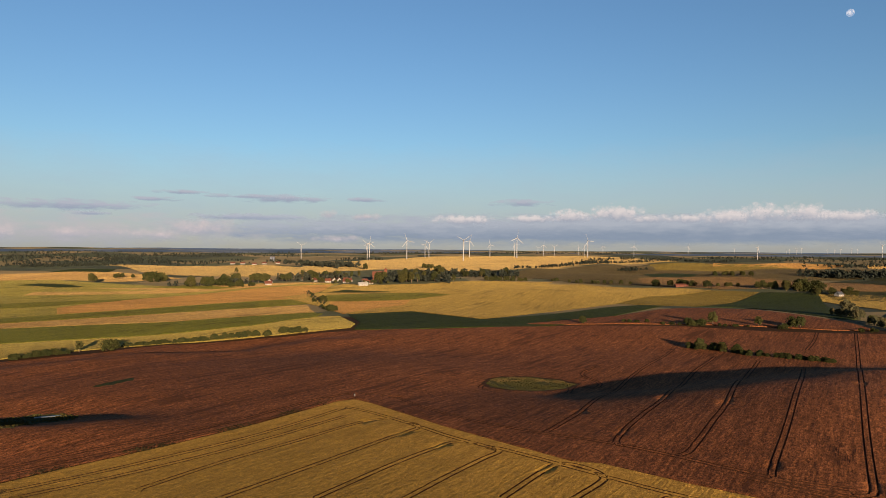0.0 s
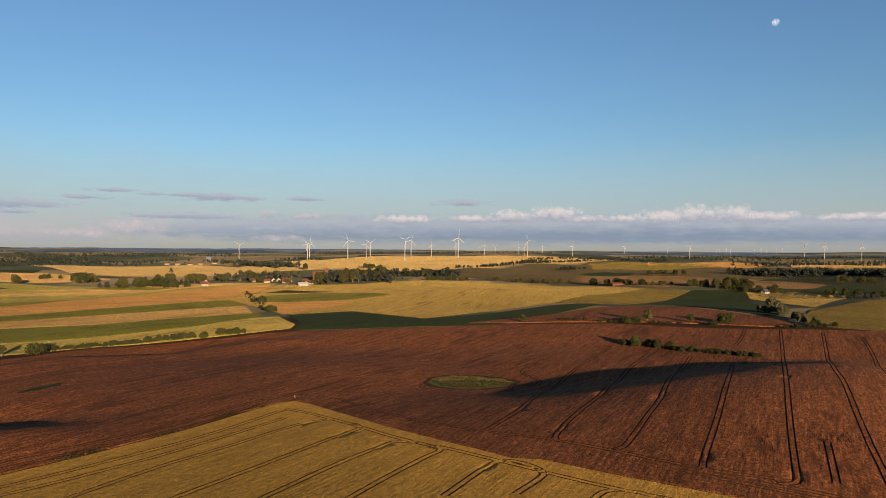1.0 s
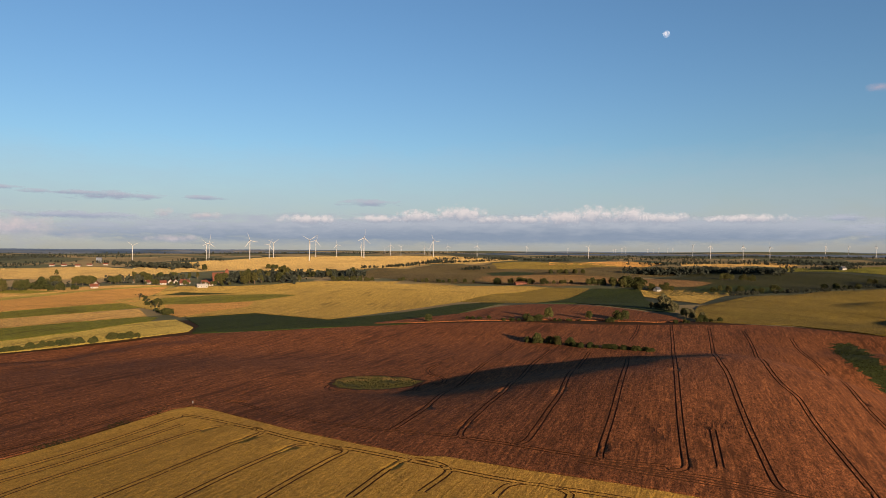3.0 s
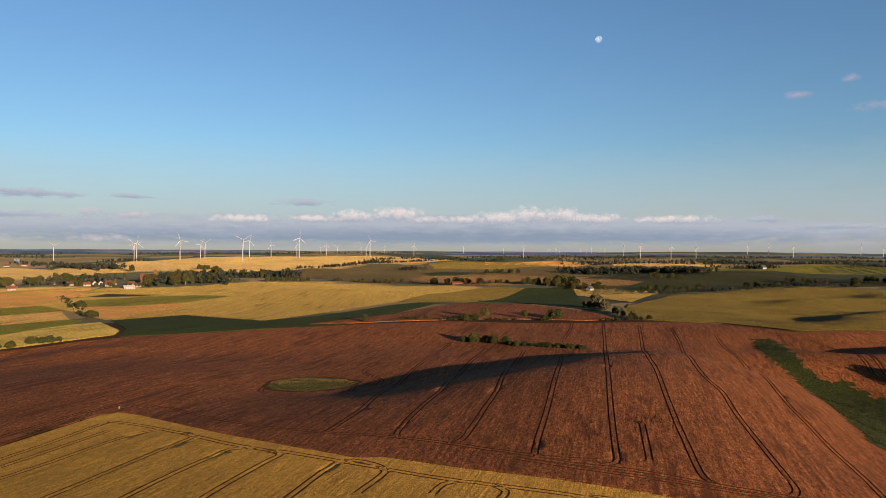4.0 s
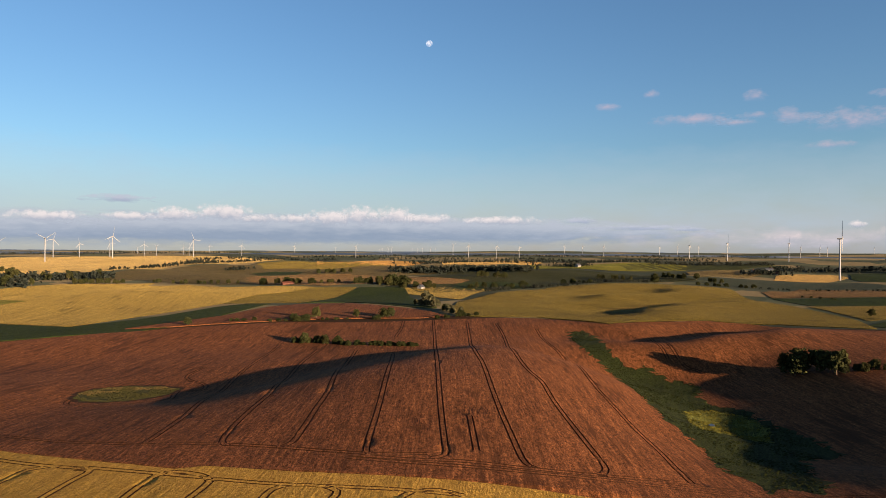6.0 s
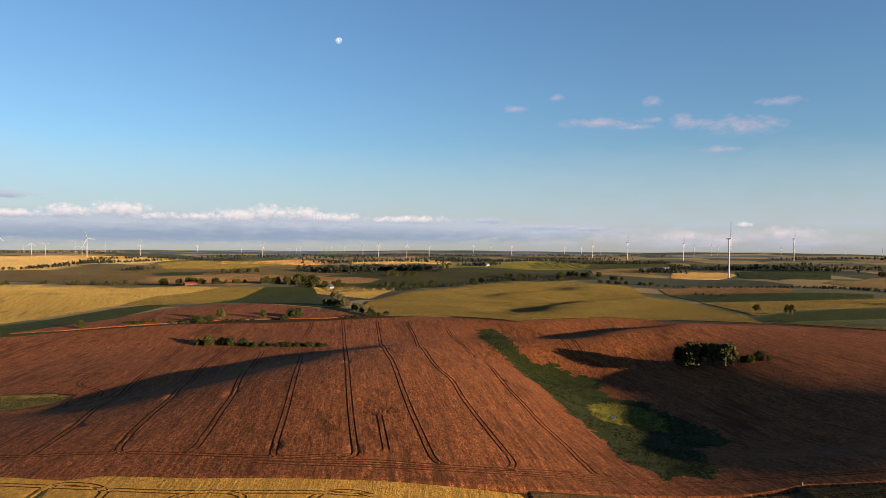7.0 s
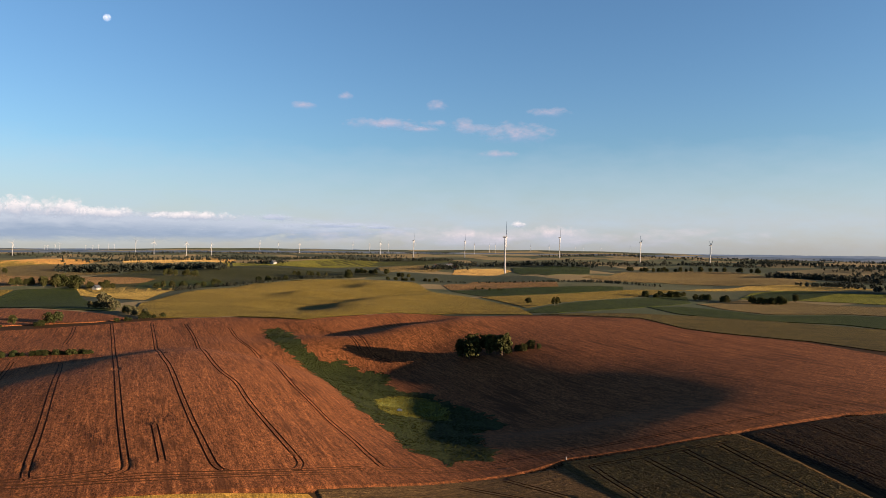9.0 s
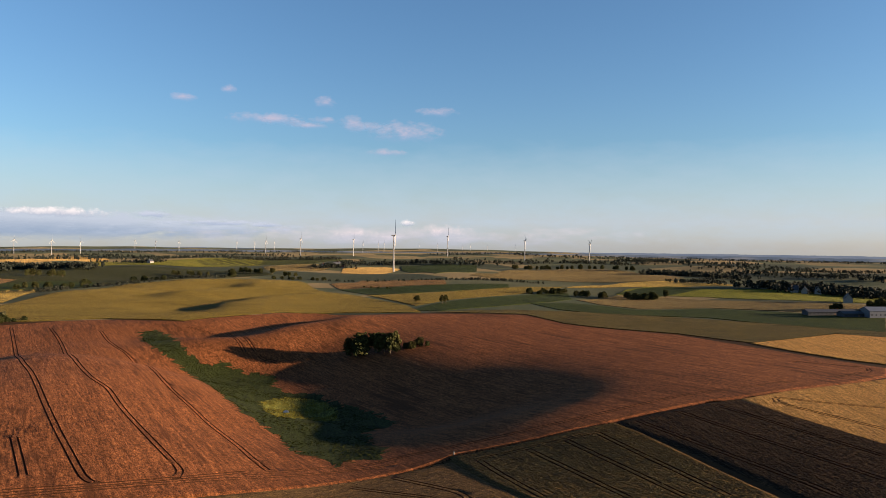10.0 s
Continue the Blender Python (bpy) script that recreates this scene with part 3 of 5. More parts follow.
field("beige_slope", "dull", 0.4, "beige grain slope, darkened in colour for cloud shadow", "field",
      [(23, 1669), (91, 1830), (263, 2236), (452, 2394), (681, 2544), (919, 2615), (1013, 2278), (1092, 1864), (661, 1485), (319, 1250), (162, 1373)])
field("brown_slope", "dullbrown", 0.4, "brownish bare slope", "field",
      [(289, 1409), (541, 1539), (634, 1425), (487.8, 1099.7), (350.9, 1079.7), (297, 1203)])
field("grey_meadow", "cloudshade", 0.4, "meadow between hedges, grey-green colour painted for cloud shadow", "field",
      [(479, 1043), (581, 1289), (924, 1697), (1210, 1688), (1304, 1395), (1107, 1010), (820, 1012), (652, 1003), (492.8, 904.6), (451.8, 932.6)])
field("pale_patch", "yellowtan", 0.4, "pale yellow patch by a farmhouse", "field",
      [(419, 991), (595.8, 1093.6), (636, 1012), (420.4, 757.3), (429, 886)])
field("yellow_hill", "yellowgreen", 0.6, "yellow-green rape stubble over a rolling hill", "field",
      [(320.1, 596.2), (396.3, 716.5), (521.8, 829.7), (729.7, 970.6), (803, 921), (797, 952), (884.5, 875.5), (953, 810), (824, 667), (709, 503.1), (610.5, 376.9), (559.9, 330.2), (531.4, 402.7), (496.6, 441), (443.6, 457.9), (408.3, 466.4), (406.2, 465.3), (378, 535), (322.4, 559.5)])
field("far_brown", "dullbrown", 0.4, "brown strip behind the rolling hill", "field",
      [(919, 715), (1140, 810), (1172, 643), (936.6, 508.8), (871, 619), (848.7, 643.8)])
field("far_green", "darkgreen", 0.4, "dark green strip behind the rolling hill", "field",
      [(842, 638), (928, 510), (1003, 435), (947, 410), (839.7, 460.8), (759.4, 520.6)])
field("far_yellow", "yellowgreen", 0.4, "yellow strip beyond the hill", "field",
      [(741.6, 517.7), (831, 456), (977, 405), (1044.7, 357.9), (962.7, 363.9), (775.8, 365.8), (694.1, 376.4), (616.1, 370.1)])
field("east_green", "darkgreen", 0.4, "green field in a shallow valley", "field",
      [(573.5, 348.9), (643.1, 362.2), (683.6, 363.5), (725.1, 360.6), (817.6, 354), (916, 345.9), (957.8, 323.6), (839.2, 278.3), (756.8, 272.1), (697.6, 282.4), (651.7, 294.5), (619.4, 307.9), (579.1, 319.9)])
field("east_pale", "buff", 0.4, "pale yellow-green rolling field", "field",
      [(829.9, 269.5), (963.9, 256.7), (960.2, 187.9), (896, 97.2), (839.1, -50.8), (733.8, -44.5), (754.1, 31.2), (769.1, 110.6), (717.8, 168), (754.2, 219.3)])
field("east_meadow", "green", 0.4, "lush green meadow on a rise", "field",
      [(978.8, 260.7), (1053.8, 263.8), (1090.4, 238.6), (1070, 169.6), (1075, 116.8), (1116.6, 46.5), (1152.8, -24.1), (1177.5, -71.3), (879.5, -53.3), (906.4, 8.8), (935.6, 69.6), (972.3, 139.9), (982.8, 192.3)])
field("east_stripe", "drab", 0.4, "muted striped field on a slope", "field",
      [(564.6, 323.8), (622.2, 269.3), (650.6, 189.1), (644.8, 116.3), (631.4, 26.1), (613.1, -37.6), (600.6, -67.7), (568.9, -64.2), (572.5, -35.1), (590.3, -5.3), (508.9, 44.5), (511.6, 55.3), (531.5, 95.7), (537.4, 156.1), (546.3, 186.6), (590.5, 238.9)])
field("east_darkgreen", "darkgreen", 0.45, "dark green belt of tall crop", "field",
      [(708.9, 280.4), (748.5, 256), (735.4, 213.9), (702.6, 164.5), (753.4, 108.3), (742.1, 30.7), (718.5, -43.6), (612.5, -37.2), (621, 5.9), (638.3, 56), (658.7, 94.6), (645.5, 151), (641.1, 191.7), (654.9, 229.6)])
field("east_tan", "tan", 0.5, "tan ripe field behind the rust field", "field",
      [(505.1, 44.2), (585.5, -5.3), (577.1, -45.9), (562.3, -75.5), (443.7, -71.2), (444.9, -38), (459.2, -9.8), (482.1, 19.8)])
field("north_tan", "buff", 0.4, "sunlit tan slope in the distance", "field",
      [(1291, 648), (1712, 742), (1923, 642), (1708, 414), (1443, 250), (1340, 262), (1314, 361), (1319, 499), (1261, 571)])
field("north_pale", "yellowtan", 0.4, "pale field under a tree row", "field",
      [(1034, 354), (1299, 336), (1362, 246), (1135.6, 124), (1089.6, 196.9), (1090, 282)])
field("stubble_strip", "tan2", 0.58, "pale stubble strip before a dark wood", "field",
      [(1255, 2419), (1410, 2305), (1503, 2083), (1359, 1982), (1138, 1944), (1084, 2069)])
field("ley_field", "dullgreen", 0.58, "yellow-green ley beside a farmhouse", "field",
      [(1396, 2036), (1619, 1858), (1891, 1773), (1492, 1399), (1323, 1517), (1216, 1743)])
field("fallow_strip", "dullbrown", 0.58, "brown fallow strip between hedges", "field",
      [(497, 1578), (612, 1547), (646, 1331), (692, 1203), (638, 1150), (450, 1089), (364, 1157)])
field("root_strip", "darkgreen", 0.58, "small dark green root-crop strip", "field",
      [(634, 1151), (680, 1161), (738, 1154), (760, 1089), (690, 1006), (628, 1034), (557, 1033)])
field("grain_strip", "tan", 0.58, "tan grain strip below far trees", "field",
      [(821, 2610), (963, 2437), (1132, 2289), (1009, 2165), (692, 2200)])
field("hay_strip", "buff", 0.58, "buff hay strip in rolling farmland", "field",
      [(1423, 1334), (1585, 1269), (1557, 1189), (1396, 1118), (1159, 1053)])
field("hedge_pasture", "midgreen", 0.58, "green pasture strip between hedges", "field",
      [(1599, 1787), (2037, 1710), (2019, 1471), (1534, 1350), (1385, 1523)])
field("clover_strip", "darkgreen", 0.58, "dark green clover strip below a wood", "field",
      [(1783, 1126), (1873, 1023), (1896, 926), (1550, 757), (1297, 731), (1530, 959)])
field("oat_field", "tan2", 0.58, "pale oat field beyond a wind turbine", "field",
      [(1495, 1124), (1731, 1147), (1558, 984), (1315, 913), (1268, 960)])
field("beet_strip", "darkgreen", 0.58, "dark green beet strip on a brown slope", "field",
      [(406, 1843), (465, 1849), (497, 1692), (462, 1615), (340, 1489)])
field("brown_strip", "dullbrown", 0.58, "reddish-brown bare strip by roadside trees", "field",
      [(305, 1438), (430, 1611), (583, 1587), (554, 1478), (357, 1263), (294, 1337)])
field("swath_field", "yellowgreen", 0.58, "olive grain field with mown swaths", "field",
      [(568, 2495), (764, 2565), (934, 2305), (950, 2181), (705, 2049), (460, 1951)])


def stalks(of, name, label, colour, turn, gap, count, low, high, far, seed, gaps=()):
    """The standing heads of a crop: small ragged tufts in drill rows over the nearer part of a field, none in the wheel tracks."""
    poly, tracks, height = TRACKS[of]
    rng = np.random.default_rng(seed)
    xs, ys = np.array(poly).T
    c, s = math.cos(radians(turn)), math.sin(radians(turn))
    x, y = rng.uniform(max(xs.min(), -far), min(xs.max(), far), count * 6), rng.uniform(ys.min(), min(ys.max(), far), count * 6)
    across = -x * s + y * c
    along = x * c + y * s
    across = np.round(across / gap) * gap + rng.normal(0, gap * .24, len(x))
    x, y = along * c - across * s, along * s + across * c
    r, b = np.hypot(x, y), np.degrees(np.arctan2(x, y))
    ok = (r < far) & (b > -36) & (b < 100) & (rng.random(len(x)) < np.clip((far - r) / (far * .4), 0, 1))
    ok &= inside(x, y, poly)
    lie = np.sin(along * .3 + 2 * np.sin(across * 1.1)) * np.sin(across * 2.3 + 3 * np.sin(along * .04))
    ok &= ~((lie > .35) & (np.sin(x / 19 + 1) * np.sin(y / 27 + x / 60) > .45))
    for hole in gaps:
        ok &= ~(inside(x, y, hole) & (np.sin(x / 3.1 + 2 * np.sin(y / 4.7)) * np.sin(y / 2.6 + x / 7) < .55))
    x, y = x[ok], y[ok]
    cell = 0.3
    x0, y0 = xs.min() - 5, ys.min() - 5
    worn = np.zeros((int((xs.max() - x0) / cell) + 20, int((ys.max() - y0) / cell) + 20), bool)
    for track in tracks:
        mid = np.array(curve_points(track, 0.25))
        d = np.gradient(mid, axis=0)
        d /= np.linalg.norm(d, axis=1)[:, None] + 1e-9
        for side in (-0.95, 0.95):
            p = mid + np.stack([-d[:, 1], d[:, 0]], -1) * side
            i, j = ((p[:, 0] - x0) / cell).astype(int), ((p[:, 1] - y0) / cell).astype(int)
            for a, e in ((0, 0), (1, 0), (0, 1), (1, 1)):
                worn[np.clip(i + a, 0, worn.shape[0] - 1), np.clip(j + e, 0, worn.shape[1] - 1)] = True
    ok = ~worn[((x - x0) / cell).astype(int), ((y - y0) / cell).astype(int)]
    x, y = x[ok][:count], y[ok][:count]
    n = len(x)
    z = land(x, y) + height - .05
    h = rng.uniform(low, high, n)
    w = rng.uniform(.07, .13, n) * (1 + np.hypot(x, y) / 500)
    long = rng.uniform(.25, .75, n)
    v = np.empty((n, 4, 3))
    for k, (p, q) in enumerate(((-1, -.6), (1, -.6), (.2, 1.2))):
        p, q = p * long + rng.normal(0, .06, n), q * w + rng.normal(0, .03, n)
        v[:, k, 0], v[:, k, 1], v[:, k, 2] = x + p * c - q * s, y + p * s + q * c, z
    v[:, 3, 0], v[:, 3, 1], v[:, 3, 2] = x + rng.normal(0, .12, n), y + rng.normal(0, .08, n), z + h
    base = np.arange(n)[:, None] * 4
    f = np.concatenate([base + np.array(q) for q in ((0, 1, 3), (1, 2, 3), (2, 0, 3))], 1).reshape(-1)
    me = bpy.data.meshes.new(name)
    me.vertices.add(n * 4)
    me.vertices.foreach_set("co", v.reshape(-1))
    me.loops.add(n * 9)
    me.loops.foreach_set("vertex_index", f.astype(np.int32))
    me.polygons.add(n * 3)
    me.polygons.foreach_set("loop_start", np.arange(n * 3, dtype=np.int32) * 3)
    me.update(calc_edges=True)
    me.materials.append(colour)
    return tagged(new(name, me), label, "crop", kind="stuff")

# ---- trees ----
def tree_mesh(seed, height, spread, low=0.15, clumps=9, leaves_n=420, size=0.9):
    """Trunk and limbs, and a crown of many small leaf sprays gathered in uneven clumps."""
    r = random.Random(seed)
    bm = bmesh.new()

    def limb(a, b, ra, rb, n=6):
        d = (Vector(b) - Vector(a)).normalized()
        u = d.orthogonal().normalized()
        w = d.cross(u)
        rings = []
        for p, q in ((a, ra), (b, rb)):
            rings.append([bm.verts.new(Vector(p) + q * (math.cos(k * 6.2832 / n) * u + math.sin(k * 6.2832 / n) * w)) for k in range(n)])
        for k in range(n):
            bm.faces.new((rings[0][k], rings[0][(k + 1) % n], rings[1][(k + 1) % n], rings[1][k]))

    t = height * .028
    fork = height * (low + .2)
    limb((0, 0, -.6), (0, 0, height * low), t * 1.3, t)
    limb((0, 0, height * low), (.02 * height, 0, fork), t, t * .8)
    limb((.02 * height, 0, fork), (0, .02 * height, height * .82), t * .8, t * .25)
    centres = []
    for k in range(clumps):
        g = k * 2.399 + r.random() * .7
        up = low + .12 + (.8 - low) * ((k + .5) / clumps) ** .9
        out = spread * (1 - abs((up - .45) / .62) ** 2.2) * r.uniform(.45, .85)
        c = Vector((math.cos(g) * out, math.sin(g) * out, height * up))
        centres.append((c, spread * r.uniform(.34, .55)))
        limb((0, 0, fork * r.uniform(.7, 1.2)), c, t * .4, t * .12, 5)
    centres.append((Vector((0, 0, height * .86)), spread * .4))
    crown = bmesh.new()
    for k in range(leaves_n):
        c, s = centres[k % len(centres)]
        d = Vector((r.gauss(0, 1), r.gauss(0, 1), r.gauss(0, 1))).normalized()
        p = c + d * s * r.random() ** .4 * Vector((1, 1, .8)).length / 1.6
        p.z = max(p.z, height * low * .7)
        q = size * r.uniform(.55, 1.25)
        u = Vector((r.gauss(0, 1), r.gauss(0, 1), r.gauss(0, 1))).normalized()
        w = u.orthogonal().normalized()
        x = u.cross(w)
        vs = [crown.verts.new(p + q * (math.cos(a) * w + math.sin(a) * x) * r.uniform(.6, 1.1) + u * q * r.uniform(-.3, .3)) for a in (0, 1.2, 2.5, 3.8, 5.1)]
        crown.faces.new(vs)
    return bm, crown


def make_tree(name, seed, height, spread, label, category, leaf, **kw):
    bm, crown = tree_mesh(seed, height, spread, **kw)
    root = tagged(new(name), label, category)
    part("trunk", bm, BARK, root)
    part("crown", crown, leaf, root, "dense dark green leaf crown")
    return root


KINDS = {
    "round": [make_tree("tree", s, 10, 4.2, "broad dark green deciduous field tree", "tree", LEAF, leaves_n=1100, clumps=13, size=.6) for s in (1, 2, 3)],
    "tall": [make_tree("tree", s, 10, 2.6, "tall slender dark green tree", "tree", LEAF, leaves_n=850, low=.2, size=.55) for s in (4, 5)],
    "willow": [make_tree("tree", s, 10, 3.6, "pale grey-green willow tree", "tree", WILLOW, leaves_n=1100, clumps=12, low=.1, size=.6) for s in (14, 15)],
    "bush": [make_tree("bush", s, 10, 7.0, "rounded olive-green field bush", "bush", LEAF2, leaves_n=1000, low=.03, size=.85) for s in (6, 7, 8)],
}
USED = set()


def plant(kind, x, y, height, group="", seed=[0]):
    seed[0] += 1
    r = random.Random(seed[0])
    src = r.choice(KINDS[kind])
    z = float(land(x, y))
    k = height / 10
    m = pose(x, y, z - .1, 0, 0, r.uniform(0, 360)) @ Matrix.Diagonal((k * r.uniform(.85, 1.2), k * r.uniform(.85, 1.2), k, 1))
    if src not in USED:
        USED.add(src)
        src.matrix_basis = m
        ob = src
    else:
        ob = src.copy()
        scene.collection.objects.link(ob)
        ob.matrix_basis = m
        for c in src.children:
            d = c.copy()
            scene.collection.objects.link(d)
            d.parent = ob
    if group:
        tagged(ob, group=group)
    return ob


def row(kind, pts, n, lo, hi, group, wide=2.0, seed=1):
    """Trees along a line, unevenly spaced."""
    r = random.Random(seed)
    seg = [math.dist(a, b) for a, b in zip(pts, pts[1:])]
    total = sum(seg)
    for k in range(n):
        s = (k + r.uniform(.1, .9)) / n * total
        i = 0
        while i < len(seg) - 1 and s > seg[i]:
            s -= seg[i]
            i += 1
        f = s / seg[i]
        x = pts[i][0] + (pts[i + 1][0] - pts[i][0]) * f + r.uniform(-wide, wide)
        y = pts[i][1] + (pts[i + 1][1] - pts[i][1]) * f + r.uniform(-wide, wide)
        plant(kind if isinstance(kind, str) else r.choice(kind), x, y, r.uniform(lo, hi), group)


# the copse in the hollow
G = "copse in the rust field"
row(["round"], [(386.4, 284.1), (387.2, 273.3)], 3, 12, 17, G, 5, 1)
row(["round", "tall"], [(389.4, 268.7), (395.6, 253.8)], 4, 11, 17, G, 5, 2)
row(["bush", "round"], [(397.9, 254.4), (415.6, 239.5)], 8, 3.5, 6.5, G, 3, 3)
# the hedge island
G = "hedge island in the rust field"
row(["bush", "round"], [(141.3, 491.4), (163.5, 464.7)], 13, 4, 8.5, G, 4, 4)
row("bush", [(161.3, 463.5), (201.5, 423.3)], 40, 1.6, 3.6, G, 2.5, 5)
# field hedge behind the rust field
G = "field hedge"
row("bush", [(-260.2, 366.4), (-242.6, 395)], 28, 1.1, 3.4, G, 1.6, 6)
plant("tall", -240.7, 400.5, 7, G)
plant("bush", -231.3, 413.3, 6, G)
plant("bush", -228.7, 415.7, 6, G)
row("bush", [(-233.2, 424.5), (-213.5, 460.2)], 24, 1.1, 3.0, G, 1.6, 7)
row("bush", [(-211.8, 460.8), (-183.5, 483.8)], 24, 1.1, 3.4, G, 1.6, 8)
row("bush", [(-190.6, 481.1), (-155.9, 499.2)], 21, 1.7, 4.2, G, 1.6, 9)
row("bush", [(-152.4, 508.4), (-135.2, 515.6)], 12, 1.7, 4.7, G, 1.6, 10)
# bushes along the track behind
G = "bushes along the field track"
plant("round", 81, 598, 6.5, G)
row("bush", [(115.2, 608.3), (135.3, 608.4)], 5, 2, 3.5, G, 2, 11)
row("bush", [(143.3, 596.7), (161, 593.7)], 5, 1.5, 2.5, G, 2, 12)
row("bush", [(164.8, 590.4), (179.7, 587.3)], 4, 4, 6, G, 2, 13)
plant("round", 188, 597, 10, G)
row("bush", [(188, 584.7), (214, 582.3)], 5, 1.5, 2.5, G, 2, 14)
plant("round", 222, 589, 7.5, G)
row("bush", [(231.3, 569.6), (237.9, 570)], 2, 3, 4.5, G, 2, 15)
plant("bush", 245, 581, 8, G)
plant("round", 252, 581, 8.5, G)
row("bush", [(284.3, 557.6), (337.6, 565.3)], 7, 2, 4, G, 2, 16)
# trees at the end of the stream
G = "tree clump by the track end"
row(["willow", "willow", "bush"], [(326.6, 690.6), (328.8, 671.5)], 3, 6, 8, G, 3, 17)
plant("willow", 329, 664, 16, G)
plant("willow", 333, 663, 13, G)
row(["willow"], [(327.3, 648.7), (336.2, 647.1)], 3, 7, 9, G, 3, 18)
row(["willow", "willow", "bush"], [(325.7, 623), (318.8, 565.3)], 8, 5, 8, G, 4, 19)
plant("bush", -185, 784, 7, G)
row("bush", [(-159.9, 689.5), (-149.2, 693)], 4, 4, 6, "stream bushes", 3, 20)
row("bush", [(-233.9, 912.6), (-190.6, 774.9), (-159.8, 696.5)], 7, 2, 4, "stream bushes", 3, 21)
# two small trees by the valley field
plant("round", 658, 393, 7, "valley trees")
plant("tall", 649, 357, 10, "valley trees")
plant("tall", 652, 354, 10, "valley trees")
# scattered trees before the village
G = "village trees"
row("round", [(-673, 1156), (-668, 1164)], 2, 10, 15, G, 4, 22)
row("round", [(-716, 1278), (-690, 1334)], 5, 7, 12, G, 6, 23)
row(["round", "bush"], [(-630, 1253), (-601, 1295)], 8, 10, 18, G, 12, 24)
row(["round", "bush"], [(-468, 1043), (-404, 1058)], 8, 10, 17, G, 12, 25)
row(["round"], [(-471, 1187), (-400.9, 1129.7)], 6, 10, 16, G, 12, 26)
row(["round", "bush"], [(-398, 1048), (-359, 1062)], 6, 6, 10, G, 8, 27)
row(["round", "tall"], [(-381.9, 1145.6), (-364, 1150)], 4, 12, 20, G, 12, 28)
row(["round", "tall"], [(-352.9, 1174.6), (-298, 1398)], 10, 12, 20, G, 20, 29)
row(["round", "tall"], [(-364, 1453), (-273, 1517)], 10, 10, 16, G, 20, 30)
row(["round"], [(-296, 1204), (-219.9, 1220.5)], 8, 5, 9, G, 10, 31)
row(["round", "tall"], [(-184.9, 1251.6), (-72, 1240.6)], 12, 14, 22, G, 20, 32)
row(["round", "tall"], [(-206, 1482), (51, 1665)], 16, 12, 20, G, 25, 33)
row(["round", "tall"], [(-137, 1659), (54, 1761)], 8, 10, 18, G, 25, 34)
row(["round"], [(-214.9, 1194.6), (-169.9, 1224.6)], 6, 5, 9, G, 10, 35)
row("round", [(-7, 1272.7), (79, 1356)], 14, 6, 10, "roadside trees", 4, 36)
plant("round", -332, 1895, 17, G)
row("round", [(-179, 2033), (-149, 2057)], 5, 11, 15, G, 10, 37)
plant("tall", -549, 1506, 14, G)
# roadside rows
G = "roadside trees"
row("round", [(125, 1385), (142, 1388)], 3, 6, 9, G, 4, 38)
row("round", [(157, 1366), (264, 1315)], 13, 6, 9, G, 5, 39)
row(["round", "bush"], [(289, 1269), (344, 1141)], 9, 7, 11, G, 8, 40)
row("round", [(516, 1628), (594, 1617)], 8, 8, 12, G, 12, 41)
row("round", [(362, 1129), (395.9, 1118.7)], 5, 6, 8, G, 4, 42)
row("round", [(404, 1088), (435.9, 1083.6)], 6, 9, 13, G, 6, 43)
row(["round", "bush"], [(440, 1061), (478, 1068)], 8, 12, 17, G, 10, 44)
row("round", [(458, 1015), (517, 1026)], 8, 8, 13, "farmstead trees", 10, 45)
row("round", [(751, 1278), (820, 1262)], 9, 9, 13, G, 6, 46)
row(["round", "bush"], [(595.8, 1041.7), (699, 1030)], 9, 6, 11, G, 10, 47)
row(["bush"], [(818, 1064), (806.7, 978.7)], 6, 5, 8, G, 8, 48)
row(["bush"], [(1011, 928), (1098, 868)], 8, 4, 7, G, 6, 49)
plant("round", 877, 893, 17, G)
row(["round"], [(1051, 1242), (1020, 1110)], 10, 7, 11, G, 8, 50)
row(["round"], [(1090, 1095), (1103, 1012)], 7, 8, 13, G, 10, 51)
row(["round"], [(1091, 963), (1106, 954)], 3, 7, 11, G, 6, 52)
row(["bush", "round"], [(886, 359), (960, 327)], 12, 4, 8, "bushes in a field hollow", 8, 53)
row(["bush", "round"], [(910, 297), (939, 258)], 10, 5, 9, "bushes in a field hollow", 8, 54)
row(["bush", "round"], [(917.5, 236.9), (924.7, 194.9)], 10, 6, 10, "bushes in a field hollow", 8, 55)
plant("round", 964, 190, 10, "bushes in a field hollow")
row(["round"], [(780, -2.1), (783.8, -14.1)], 5, 5, 7, "trees by the barns", 3, 58)
row(["round"], [(792, -37.9), (790.1, -58.3)], 6, 8, 12, "trees by the barns", 4, 59)
row("round", [(1848, 793), (1745, 410)], 24, 9, 14, "avenue trees", 5, 60)
row("bush", [(882, 626), (863.7, 552.8)], 5, 2, 3, "bushes on the hill edge", 3, 61)


